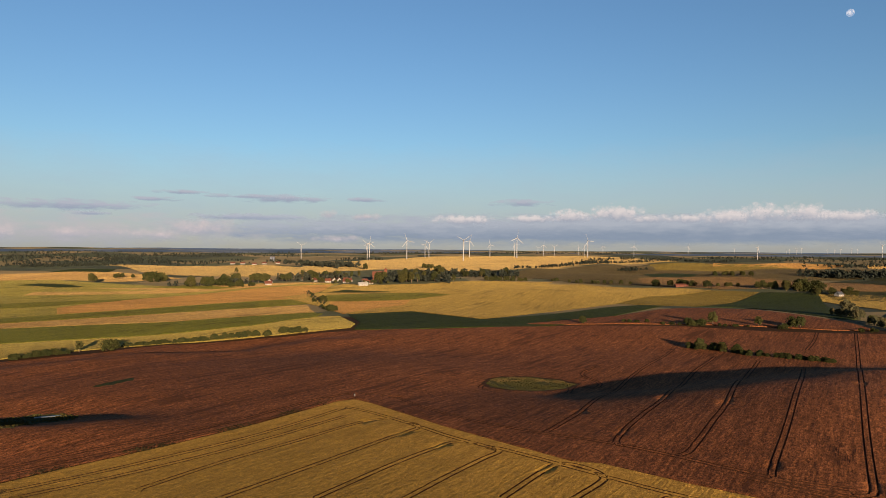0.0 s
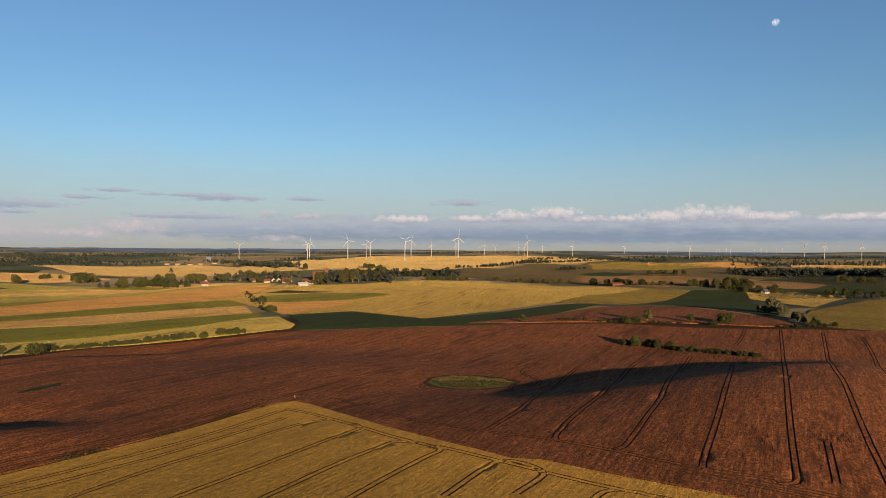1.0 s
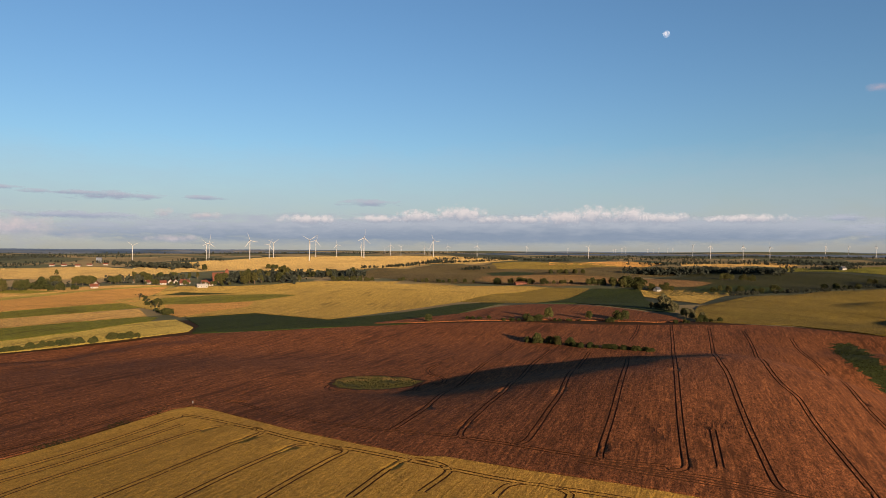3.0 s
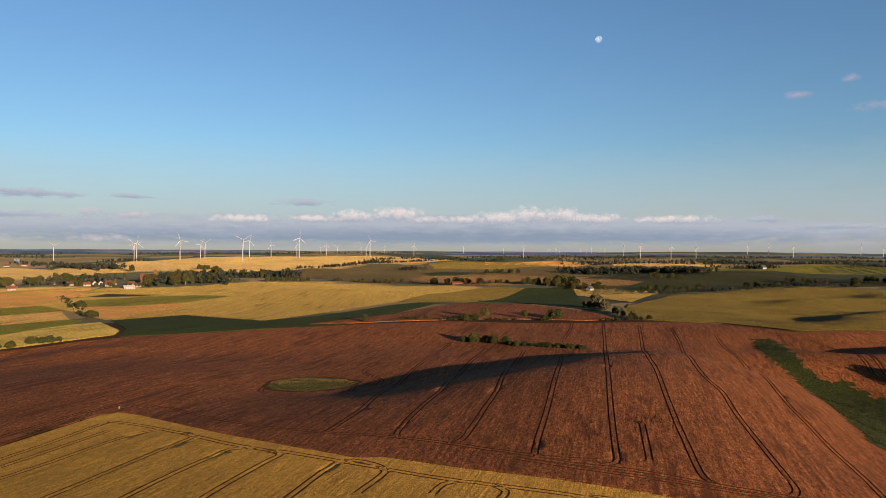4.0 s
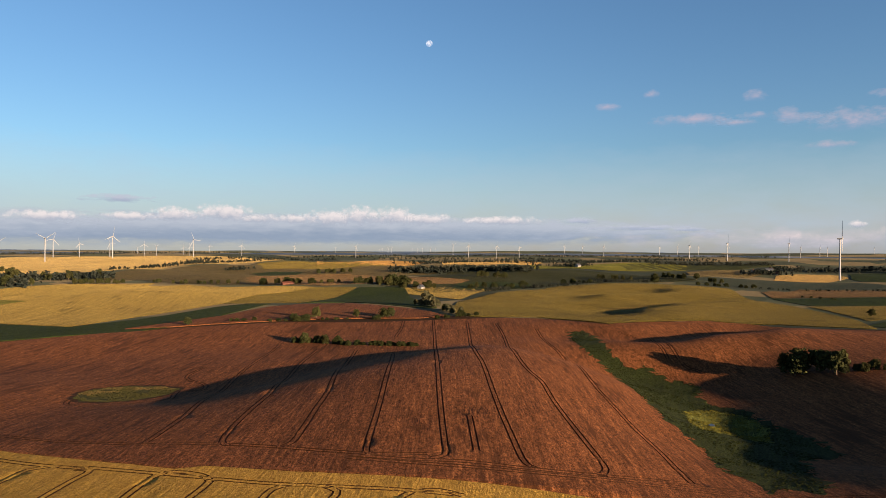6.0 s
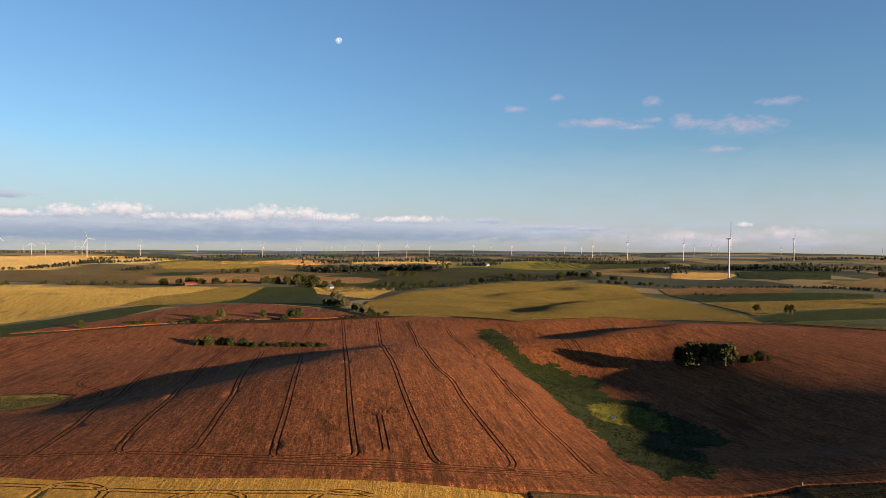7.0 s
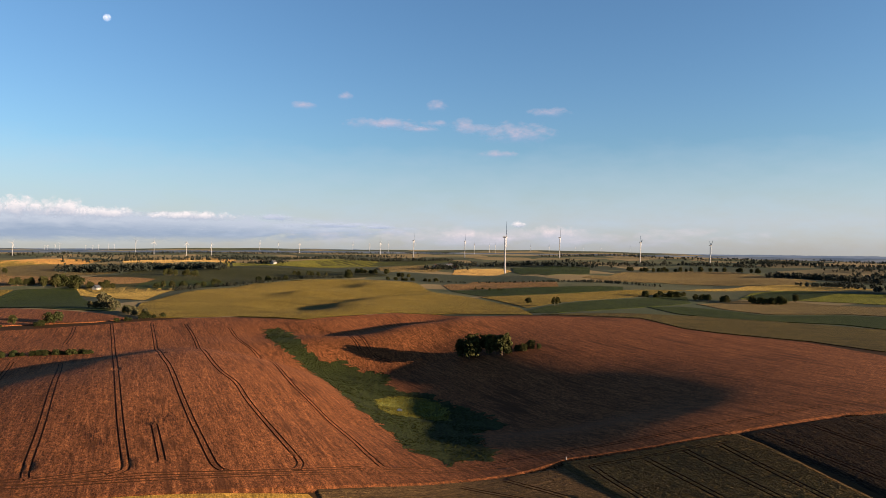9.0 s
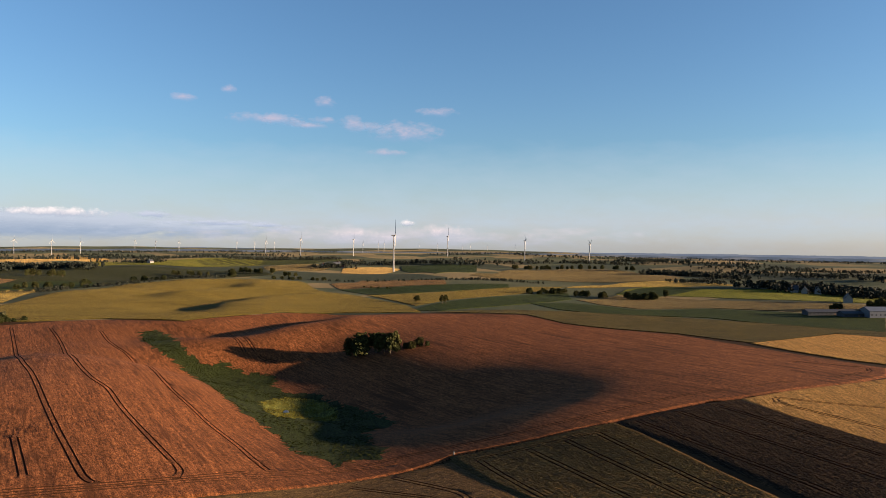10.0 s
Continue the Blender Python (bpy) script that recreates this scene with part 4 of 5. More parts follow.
# ---- distant woods ----
def wood(label, pts, wide, n, lo, hi, seed):
    """A far wood or thicket: many ragged tree crowns along a line."""
    r = random.Random(seed)
    verts, faces = [], []
    seg = [math.dist(a, b) for a, b in zip(pts, pts[1:])]
    for k in range(n):
        s = r.random() * sum(seg)
        i = 0
        while i < len(seg) - 1 and s > seg[i]:
            s -= seg[i]
            i += 1
        f = s / seg[i]
        x = pts[i][0] + (pts[i + 1][0] - pts[i][0]) * f + r.gauss(0, wide)
        y = pts[i][1] + (pts[i + 1][1] - pts[i][1]) * f + r.gauss(0, wide)
        h = r.uniform(lo, hi)
        z = float(land(x, y))
        for q in range(28):
            d = Vector((r.gauss(0, 1), r.gauss(0, 1), r.gauss(0, 1))).normalized()
            p = Vector((x, y, z + h * .52)) + Vector((d.x * h * .36, d.y * h * .36, d.z * h * .48)) * r.random() ** .4
            u = Vector((r.gauss(0, 1), r.gauss(0, 1), r.gauss(0, 1))).normalized()
            w = u.orthogonal().normalized()
            c = u.cross(w)
            e = h * r.uniform(.1, .2)
            b = len(verts)
            verts += [p + e * w, p + e * c * r.uniform(.7, 1.2), p - e * w, p - e * c * r.uniform(.7, 1.2)]
            faces.append((b, b + 1, b + 2, b + 3))
    ob = link("woodland", verts, faces, [HAZED_LEAF])
    tagged(ob, label, "wood", kind="stuff")


W = "dark green belt of distant woodland"
V = "dense dark green trees round the village"
wood(V, [(-359, 1197), (-298, 1398)], 16, 40, 10, 17, 51)
wood(V, [(-176, 1265), (-73, 1253)], 16, 60, 12, 19, 52)
wood(V, [(-197, 1500), (51, 1684)], 22, 110, 10, 18, 53)
wood(V, [(-479, 1066), (-387, 1091)], 12, 30, 8, 13, 54)
wood(V, [(1092, 105), (1116, 61)], 8, 26, 9, 14, 55)
wood(V, [(1092, 56), (1089, -62)], 16, 100, 7, 12, 56)
wood(W, [(-570, 2201), (-393, 1996)], 25, 90, 12, 18, 1)
wood(W, [(-701, 2242), (-576, 2340)], 25, 50, 7.2, 10.8, 2)
wood(W, [(-537, 2518), (-384, 2601)], 15, 50, 7, 10, 3)
wood(W, [(-1362, 1881), (-1126, 2048), (-806, 2219)], 60, 330, 4.8, 8.4, 4)
wood(W, [(-1788, 2470), (-1380, 2719), (-850, 3040)], 80, 380, 4.8, 9.6, 5)
wood(W, [(-2069, 2858), (-1578, 3395), (-768, 3600)], 60, 400, 4.8, 8.4, 6)
wood(W, [(-1589, 2195), (-1427, 2304), (-1174, 2355)], 50, 260, 4.8, 8.4, 41)
wood(W, [(-1268, 1796), (-1192, 1898), (-1043, 1867)], 30, 160, 4.8, 7.8, 42)
wood(W, [(-623, 3451), (107, 3533), (838, 3679)], 60, 260, 6, 11, 7)
wood(W, [(66, 1921), (123, 1966)], 10, 22, 6, 9, 8)
wood(W, [(172, 2250), (238, 2298)], 10, 28, 8, 11, 9)
wood(W, [(249, 2295), (430, 2487)], 14, 70, 8, 13, 10)
wood(W, [(440, 2544), (611, 2595), (929, 2701)], 14, 120, 6, 10, 11)
wood(W, [(398, 2810), (792, 2971), (1179, 2805)], 30, 130, 7, 12, 12)
wood(W, [(378, 1959), (438, 1991)], 12, 26, 7, 11, 13)
wood(W, [(759, 1670), (944, 1671)], 20, 120, 12, 19, 14)
wood(W, [(999, 1785), (1005, 1471)], 18, 120, 11, 17, 15)
wood(W, [(1045, 2251), (1506, 2101), (1876, 1876)], 40, 240, 7, 12, 16)
wood(W, [(1338, 1928), (1575, 1945)], 15, 40, 7, 10, 17)
wood(W, [(1310, 1691), (1335, 1647)], 10, 26, 8, 12, 18)
wood(W, [(1254, 2948), (1954, 2816), (2928, 2226)], 70, 420, 6, 11, 19)
wood(W, [(1711, 1758), (1996, 1754), (2000, 1520)], 20, 120, 8, 13, 20)
wood(W, [(1106, 1806), (1005, 1450)], 18, 90, 10, 15, 21)
wood(W, [(931, 1685), (1084, 1808)], 18, 60, 9, 14, 22)
wood(W, [(1528, 1961), (1354, 1666)], 12, 26, 8, 13, 23)
wood(W, [(1448, 1174), (1547, 1137)], 15, 60, 8, 13, 24)
wood(W, [(1727, 1312), (1868, 1197), (1919, 926)], 25, 160, 9, 15, 25)
wood(W, [(2192, 1168), (2288, 886), (2451, 537)], 30, 200, 7, 12, 26)
wood(W, [(2825, 1625), (3309, 1436), (3017, 1034)], 50, 140, 8, 13, 27)
wood(W, [(2702, 721), (2537, 459), (2602, 230)], 40, 240, 7, 12, 28)
wood(W, [(1585, 360), (1694, 281), (1490, 162)], 22, 220, 9, 14, 29)
wood(W, [(1317, 238), (1126, 130)], 14, 70, 6, 9, 30)
wood(W, [(1833, 225), (1790, 75), (1506, -92)], 25, 180, 7, 11, 31)
wood(W, [(2154, 311), (2249, 94), (1976, -120)], 40, 220, 6, 10, 32)
wood(W, [(2961, 1015), (3186, 577), (3349, 140), (3168, -193)], 90, 420, 6, 10, 33)
wood(W, [(1114, 54), (1152, -10), (1122, -69)], 18, 140, 8, 13, 34)
wood(W, [(1158, 2748), (1533, 2198), (2272, 2001)], 50, 260, 6, 11, 35)
wood("low hedge line between fields", [(531, 874), (646, 993), (766, 959), (1017, 1030)], 5, 150, 4, 7, 36)
wood("low hedge line along a ditch", [(-257, 989), (-199.8, 808.7), (-170.2, 726.8), (-151.3, 688.1)], 3, 60, 1.5, 3, 39)
wood("low hedge line between fields", [(1096, 853), (1159, 637), (1252, 543)], 5, 90, 3, 5, 37)
wood("low hedge line between fields", [(1187, 596), (1238, 537), (1232, 466)], 6, 60, 4, 6, 38)


# ---- wind turbines ----
def make_turbine():
    root = tagged(new("wind_turbine"), "tall white three-bladed wind turbine at rest", "wind turbine")
    bm = bmesh.new()
    bmesh.ops.create_cone(bm, segments=20, radius1=2.3, radius2=1.3, depth=98, cap_ends=True, matrix=Matrix.Translation((0, 0, 48)))
    part("tower", bm, WHITE, root)
    bm = bmesh.new()
    bmesh.ops.create_cube(bm, size=1, matrix=Matrix.Translation((0, 1.2, 98.6)) @ Matrix.Diagonal((3.4, 9.5, 3.6, 1)))
    bmesh.ops.bevel(bm, geom=bm.edges[:], offset=.7, segments=2, affect="EDGES")
    part("nacelle", bm, WHITE, root)
    bm = bmesh.new()
    bmesh.ops.create_uvsphere(bm, u_segments=14, v_segments=8, radius=1.9, matrix=Matrix.Translation((0, -4.6, 98.6)) @ Matrix.Diagonal((1, 1.3, 1, 1)))
    hub = part("hub", bm, WHITE, root)
    for k in range(3):
        rings = []
        bm = bmesh.new()
        for s, chord, thick in ((1.2, 1.7, 1.6), (5, 2.5, 1.2), (9, 3.2, .9), (20, 2.6, .6), (32, 2.0, .4), (42, 1.3, .2), (44, .5, .1)):
            rings.append([bm.verts.new((chord * cx, thick * cy, s)) for cx, cy in ((-.3, 0), (-.1, .5), (.3, .3), (.7, 0), (.3, -.3), (-.1, -.5))])
        for a, b in zip(rings, rings[1:]):
            for i in range(6):
                bm.faces.new((a[i], a[(i + 1) % 6], b[(i + 1) % 6], b[i]))
        bm.faces.new(rings[-1])
        bmesh.ops.transform(bm, matrix=Matrix.Translation((0, -4.6, 98.6)) @ pose(0, 0, 0, 0, 120 * k, 0) @ pose(0, 0, 0, 0, 0, 30), verts=bm.verts)
        part("blade", bm, WHITE, hub)
    return root
TURBINE = make_turbine()


def turbine(x, y, hub_height, face, turn, ob=None):
    """One turbine of that hub height; face: where its rotor looks; turn: of the rotor."""
    k = hub_height / 98.6
    m = pose(x, y, float(land(x, y)) - 1, 0, 0, face) @ Matrix.Diagonal((k, k, k, 1))
    ob = ob or copy_thing(TURBINE, m)
    ob.matrix_basis = m
    axis = Matrix.Translation((0, 0, 98.6)) @ Matrix.Rotation(radians(turn), 4, "Y") @ Matrix.Translation((0, 0, -98.6))
    for c in ob.children_recursive:
        if c.name.startswith("blade"):
            c.matrix_basis = axis
    tagged(ob, group="wind farm")


for x, y, h, f, t in (
    (-722, 2685, 54.9, 33, 65),
    (-441, 2558, 58.3, 28, 72),
    (-436, 2576, 62.8, 32, 8),
    (-327, 2841, 76.0, 29, 100),
    (-258, 2902, 56.3, 33, 28),
    (-245, 2943, 61.9, 31, 56),
    (-89, 2620, 78.2, 28, 57),
    (-78, 3099, 72.4, 32, 18),
    (12, 3102, 54.9, 32, 104),
    (122, 3140, 57.9, 30, 89),
    (123, 2929, 84.6, 33, 8),
    (249, 3469, 30.6, 27, 71),
    (262, 3286, 50.0, 27, 4),
    (306, 3228, 43.9, 29, 57),
    (442, 3433, 38.3, 27, 105),
    (438, 3203, 40.9, 33, 111),
    (427, 3017, 72.2, 28, 96),
    (585, 3596, 40.1, 29, 112),
    (664, 3227, 48.7, 29, 12),
    (997, 3555, 44.9, 31, 26),
    (1309, 3814, 33.0, 30, 52),
    (1066, 2842, 49.1, 32, 36),
    (1556, 3637, 34.2, 30, 46),
    (1622, 3737, 35.1, 28, 70),
    (1703, 4111, 25.7, 31, 109),
    (1716, 4106, 25.9, 33, 111),
    (1889, 4029, 27.4, 29, 119),
    (1921, 4014, 27.0, 33, 20),
    (1948, 4001, 29.7, 29, 116),
    (1994, 3978, 28.6, 29, 68),
    (2020, 3965, 28.0, 33, 25),
    (1727, 3186, 53.7, 29, 69),
    (1581, 2769, 55.0, 28, 8),
    (1640, 2622, 56.2, 30, 119),
    (1730, 2579, 51.8, 31, 96),
    (2266, 2956, 47.8, 30, 18),
    (2316, 2870, 47.4, 28, 92),
    (2358, 2755, 49.6, 30, 5),
    (2606, 2624, 47.7, 33, 5),
    (2741, 2634, 48.9, 27, 40),
    (2214, 2064, 60.8, 30, 118),
    (2860, 2606, 49.7, 31, 120),
    (2288, 1939, 74.4, 28, 9),
    (2380, 1735, 69.9, 33, 4),
    (2942, 2085, 51.3, 33, 49),
    (3197, 2164, 45.5, 33, 19),
    (3212, 2135, 45.4, 31, 104),
    (2599, 1407, 85.9, 28, 115),
    (2370, 965, 73.1, 30, 45),
    (2357, 721, 68.9, 30, 62),
    (3728, 2219, 33.6, 33, 71),
    (3434, 1925, 39.3, 32, 74),
    (3850, 1979, 29.6, 31, 61),
    (3741, 1872, 31.6, 30, 86),
    (3869, 1819, 32.0, 27, 36),
    (4100, 1735, 35.3, 32, 63),
):
    turbine(x, y, h, f, t)
turbine(1501, 968, 93.6, 32, 12, TURBINE)


# ---- houses ----
PLASTER = plain("white_plaster", (0.2, 0.19, 0.17), 0.9)
BRICK = plain("red_brick", (0.1, 0.035, 0.02), 0.9, scale=3)
TILE = plain("red_roof_tile", (0.08, 0.028, 0.016), 0.85)
SLATE = plain("grey_roof", (0.035, 0.038, 0.045), 0.7)
GLASS = plain("dark_window_glass", (0.03, 0.035, 0.04), 0.1)
DOOR = plain("brown_door", (0.12, 0.07, 0.04), 0.6)
SHEET = plain("pale_sheet_metal", (0.085, 0.095, 0.115), 0.5)


def box(bm, x0, y0, z0, x1, y1, z1):
    bmesh.ops.create_cube(bm, size=1, matrix=Matrix.Translation(((x0 + x1) / 2, (y0 + y1) / 2, (z0 + z1) / 2)) @ Matrix.Diagonal((x1 - x0, y1 - y0, z1 - z0, 1)))


def house(name, x, y, face, length, width, eaves, ridge, wall, roof, label, category="house", tower=0.0):
    """A gabled house with roof slabs, chimney, door and windows."""
    root = tagged(new(name), label, category)
    L, D = length / 2, width / 2
    bm = bmesh.new()
    prof = [(-D, -1), (D, -1), (D, eaves), (0, ridge), (-D, eaves)]
    ends = [[bm.verts.new((s * L, a, b)) for a, b in prof] for s in (-1, 1)]
    bm.faces.new(ends[0][::-1])
    bm.faces.new(ends[1])
    for k in range(5):
        bm.faces.new((ends[0][k], ends[0][(k + 1) % 5], ends[1][(k + 1) % 5], ends[1][k]))
    part("wall", bm, wall, root)
    for s in (-1, 1):
        bm = bmesh.new()
        drop = .5 * (ridge - eaves) / D
        low, high = (s * (D + .5), eaves - drop), (0, ridge)
        vs = [bm.verts.new((e * (L + .5), a, b + up)) for e in (-1, 1) for (a, b), up in ((low, .05), (high, .05), (high, .35), (low, .35))]
        for f in ((0, 1, 2, 3), (7, 6, 5, 4), (0, 4, 5, 1), (1, 5, 6, 2), (2, 6, 7, 3), (3, 7, 4, 0)):
            bm.faces.new([vs[i] for i in f])
        part("roof", bm, roof, root)
    bm = bmesh.new()
    box(bm, L * .3, -.4, ridge - .8, L * .3 + .8, .4, ridge + 1.1)
    part("chimney", bm, BRICK, root)
    for s in (-1, 1):
        n = max(2, int(length / 3.5))
        for k in range(n):
            bm = bmesh.new()
            wx = -L + length * (k + .5) / n
            if k == n // 2 and s < 0:
                box(bm, wx - .5, s * D - .06, 0, wx + .5, s * D + .06, 2.1)
                part("door", bm, DOOR, root)
            else:
                box(bm, wx - .55, s * D - .05, eaves * .35, wx + .55, s * D + .05, min(eaves - .3, eaves * .35 + 1.3))
                part("window", bm, GLASS, root)
    if tower:
        bm = bmesh.new()
        box(bm, L - .5, -D * .6, -1, L + D * 1.2 - .5, D * .6, tower)
        part("tower", bm, wall, root)
        bm = bmesh.new()
        bmesh.ops.create_cone(bm, segments=4, radius1=D * .95, radius2=.1, depth=4, cap_ends=True, matrix=Matrix.Translation((L + D * .6 - .5, 0, tower + 1.95)) @ pose(0, 0, 0, 0, 0, 45))
        part("spire", bm, roof, root)
    root.matrix_basis = pose(x, y, float(land(x, y)), 0, 0, face)
    return root


V = "white-walled village house with a red tiled roof"
for x, y, face in ((-345, 1088, 20), (-305, 1222, 70), (-280, 1222, 15), (-284, 1292, 100), (-249, 1225, 10), (-252, 1271, 60), (-220, 1254, 30), (-203, 1211, 0), (-441, 1162, 40), (-325, 1298, 25), (-313, 1325, 80), (-277, 1299, 110), (-265, 1305, 12), (-357, 1136, 95), (-456, 1200, 30), (-342, 1260, 5), (-499, 1220, 60)):
    tagged(house("house", x, y, face, 10, 7, 3, 6.5, PLASTER, TILE, V), group="village houses")
house("house", -209, 1173, 20, 16, 8, 3.2, 6, PLASTER, PLASTER, "long white farm building by the village edge")
house("church", -219, 1405, 10, 24, 10, 9, 16, BRICK, TILE, "red brick village church with a square tower", "church", 20)
house("barn", 318, 1172, 5, 20, 8, 2.6, 4.8, BRICK, TILE, "long red-roofed brick barn among trees", "barn")
house("farmhouse", 486, 1002, 30, 10, 7, 3.2, 6.5, PLASTER, SLATE, "white farmhouse with a blue-grey roof", "farmhouse")
house("farmhouse", 1312, 1646, 20, 18, 10, 5, 10, PLASTER, SLATE, "distant white farmhouse beside a tree clump", "farmhouse")
house("farmhouse", 1632, 1248, 0, 30, 11, 5, 9, PLASTER, SLATE, "distant white farmhouse by a wood", "farmhouse")
for x, y, face in ((1514, 1203, 20), (1744, 1328, 70), (1512, 1137, 100)):
    tagged(house("house", x, y, face, 12, 8, 4, 8, PLASTER, TILE, "distant white house among dark trees"), group="houses by the far wood")
E2 = "white house of the eastern village among trees"
for x, y, face in ((1079, 42, 80), (1075, 28, 0), (1083, 13, 10), (887, -19, 5), (1132, -53, 90)):
    tagged(house("house", x, y, face, 12, 8, 4.5, 10, PLASTER, SLATE, E2), group="eastern village houses")
house("barn", 731, -1, -62, 44, 12, 3.2, 5, SLATE, SLATE, "long grey farm shed with a dark roof", "shed")
house("barn", 723, -21, -62, 26, 12, 3.2, 5, SLATE, SLATE, "low grey farm shed with a dark roof", "shed")
house("barn", 728, -43, -62, 34, 16, 6, 9, SHEET, SHEET, "large pale blue sheet-metal barn", "barn")
for x, y, face in ((-740, 2085, 5), (-679, 2010, 8), (-676, 2093, 0), (-661, 2181, 12), (-776, 2098, 3)):
    tagged(house("house", x, y, face, 13, 8, 3, 6, PLASTER, TILE, "distant pale house on the ridge"), group="ridge houses")
for x, y, face in ((-706, 2282, 0), (-711, 2272, 0)):
    tagged(house("silo", x, y, face, 7, 7, 14, 16, SHEET, SHEET, "distant pale grain silo tower", "silo"), group="silos")


# ---- ponds, reeds and weeds ----
WATER, wt, wb = shader("pond_water", 0.35)
wb.inputs["Base Color"].default_value = (0.03, 0.04, 0.05, 1)
wb.inputs["Specular IOR Level"].default_value = 0.5
wtn = node(wt, "ShaderNodeBump", {"Height": grain(wt, place(wt), 1.5, 3), "Strength": 0.08})
wt.links.new(wtn.outputs[0], wb.inputs["Normal"])
REED = leaves("reed_leaves", (0.036, 0.034, 0.011))
BRIGHT = leaves("bright_sedge", (0.095, 0.092, 0.015))


def scatter(name, label, category, poly, n, tall, wide, mat, base, seed, clump=0.03, cover=0.0):
    """Standing weeds or reeds over a patch of ground, thicker in some places than in others."""
    r = random.Random(seed)
    xs, ys = zip(*poly)
    verts, faces = [], []
    tries = 0
    made = 0
    while made < n and tries < n * 12:
        tries += 1
        x, y = r.uniform(min(xs), max(xs)), r.uniform(min(ys), max(ys))
        if not inside(np.array([x]), np.array([y]), poly)[0]:
            continue
        d = noise.noise((x * clump, y * clump, seed))
        if d < cover and r.random() < .85:
            continue
        made += 1
        z = float(land(x, y)) + base
        h = tall * r.uniform(.4, 1.2) * (1 + d)
        for k in range(3):
            g = r.uniform(0, 6.28)
            w = wide * r.uniform(.5, 1.2)
            dx, dy = math.cos(g) * w, math.sin(g) * w
            lx, ly = r.uniform(-.4, .4) * h, r.uniform(-.4, .4) * h
            b = len(verts)
            verts += [(x - dx * .5, y - dy * .5, z - .1), (x + dx * .5, y + dy * .5, z - .1), (x + dx * .7 + lx, y + dy * .7 + ly, z + h * .8), (x - dx * .3 + lx, y - dy * .3 + ly, z + h)]
            faces.append((b, b + 1, b + 2, b + 3))
    return tagged(link(name, verts, faces, [mat]), label, category, kind="stuff")


def water(name, label, x, y, rx, ry, turn, lift):
    bm = bmesh.new()
    vs = []
    for k in range(40):
        g = k * 6.2832 / 40
        q = 1 + .22 * noise.noise((math.cos(g) * 1.5, math.sin(g) * 1.5, rx))
        u, v = rx * q * math.cos(g), ry * q * math.sin(g)
        c, s = math.cos(radians(turn)), math.sin(radians(turn))
        vs.append((x + u * c - v * s, y + u * s + v * c))
    top = max(float(land(*p)) for p in vs) + lift
    up = [bm.verts.new((*p, top)) for p in vs]
    down = [bm.verts.new((*p, top - 2)) for p in vs]
    bm.faces.new(up)
    for k in range(40):
        bm.faces.new((up[k], down[k], down[(k + 1) % 40], up[(k + 1) % 40]))
    me = bpy.data.meshes.new(name)
    bm.to_mesh(me)
    bm.free()
    me.materials.append(WATER)
    tagged(new(name, me), label, "pond", kind="structure")


MATS["reedbed"] = crop("reed_bed", (0.026, 0.026, 0.009), (0.014, 0.017, 0.006), turn=0, bump=0.8, fuzzy=0.2)
MATS["margin"] = crop("dark_margin", (0.030, 0.014, 0.0055), (0.018, 0.0095, 0.004), turn=62, bump=0.8, fuzzy=0.05)
MATS["weedbed"] = crop("weed_bed", (0.017, 0.021, 0.005), (0.011, 0.015, 0.004), turn=40, bump=0.9, fuzzy=0.2)
MATS["sedgebed"] = crop("sedge_bed", (0.075, 0.075, 0.014), (0.04, 0.05, 0.01), turn=40, bump=0.8, fuzzy=0.3)
POND = [(-0.2, 338.9), (2, 350), (8.4, 360), (23.4, 369.7), (36.5, 368.2), (45.1, 359.9), (38.7, 348.3), (23.9, 334.8), (10.4, 329.3), (2.5, 332)]
MARGIN = [(x + (x - 19.1) * .13, y + (y - 349.1) * .13) for x, y in POND]
field("pond_margin", "margin", 0.73, "dark trampled soil ring round a reedy hollow", "field margin", MARGIN, ragged=1.6)
field("pond_bank", "reedbed", 0.76, "reedy green-brown hollow in the rust field", "reed bed", POND, ragged=2.0)
scatter("reeds", "tall green and straw-coloured reeds in a field hollow", "reeds", POND, 2200, .3, .4, REED, .74, 3, .12, -.3)
STRAW = leaves("straw_leaves", (0.055, 0.046, 0.018))
RIM = [(-0.2, 338.9), (2, 350), (8.4, 360), (23.4, 369.7), (36.5, 368.2), (45.1, 359.9), (39.8, 358.4), (25.6, 358.8), (11, 349.8)]
scatter("straw_reeds", "straw-coloured dry reeds round a field hollow", "reeds", RIM, 500, .4, .45, STRAW, .76, 13, .2, .0)
DRY = leaves("dry_grass", (0.021, 0.0135, 0.006))
VERGE = [(127.3, 150.4), (154.1, 139.9), (173.9, 130.8), (186.6, 122.7), (198.1, 117), (215.3, 112.6), (236.6, 90.8), (255.9, 76), (262.6, 70.5), (281.1, 58.8), (308.6, 41.8), (318.7, 32), (347.8, 14.2), (338.2, 13.8), (310.8, 31.2), (301.2, 40.8), (273.3, 57.2), (254.4, 67.2), (250.5, 74.4), (232.5, 89.2), (209.2, 109.3), (192.5, 113.7), (181.8, 119.5), (169, 127), (151.1, 137.2)]
scatter("verge_grass", "dark brown dry grass along a farm track", "grass", VERGE, 5000, .3, .35, DRY, .03, 15, .1, -.1)
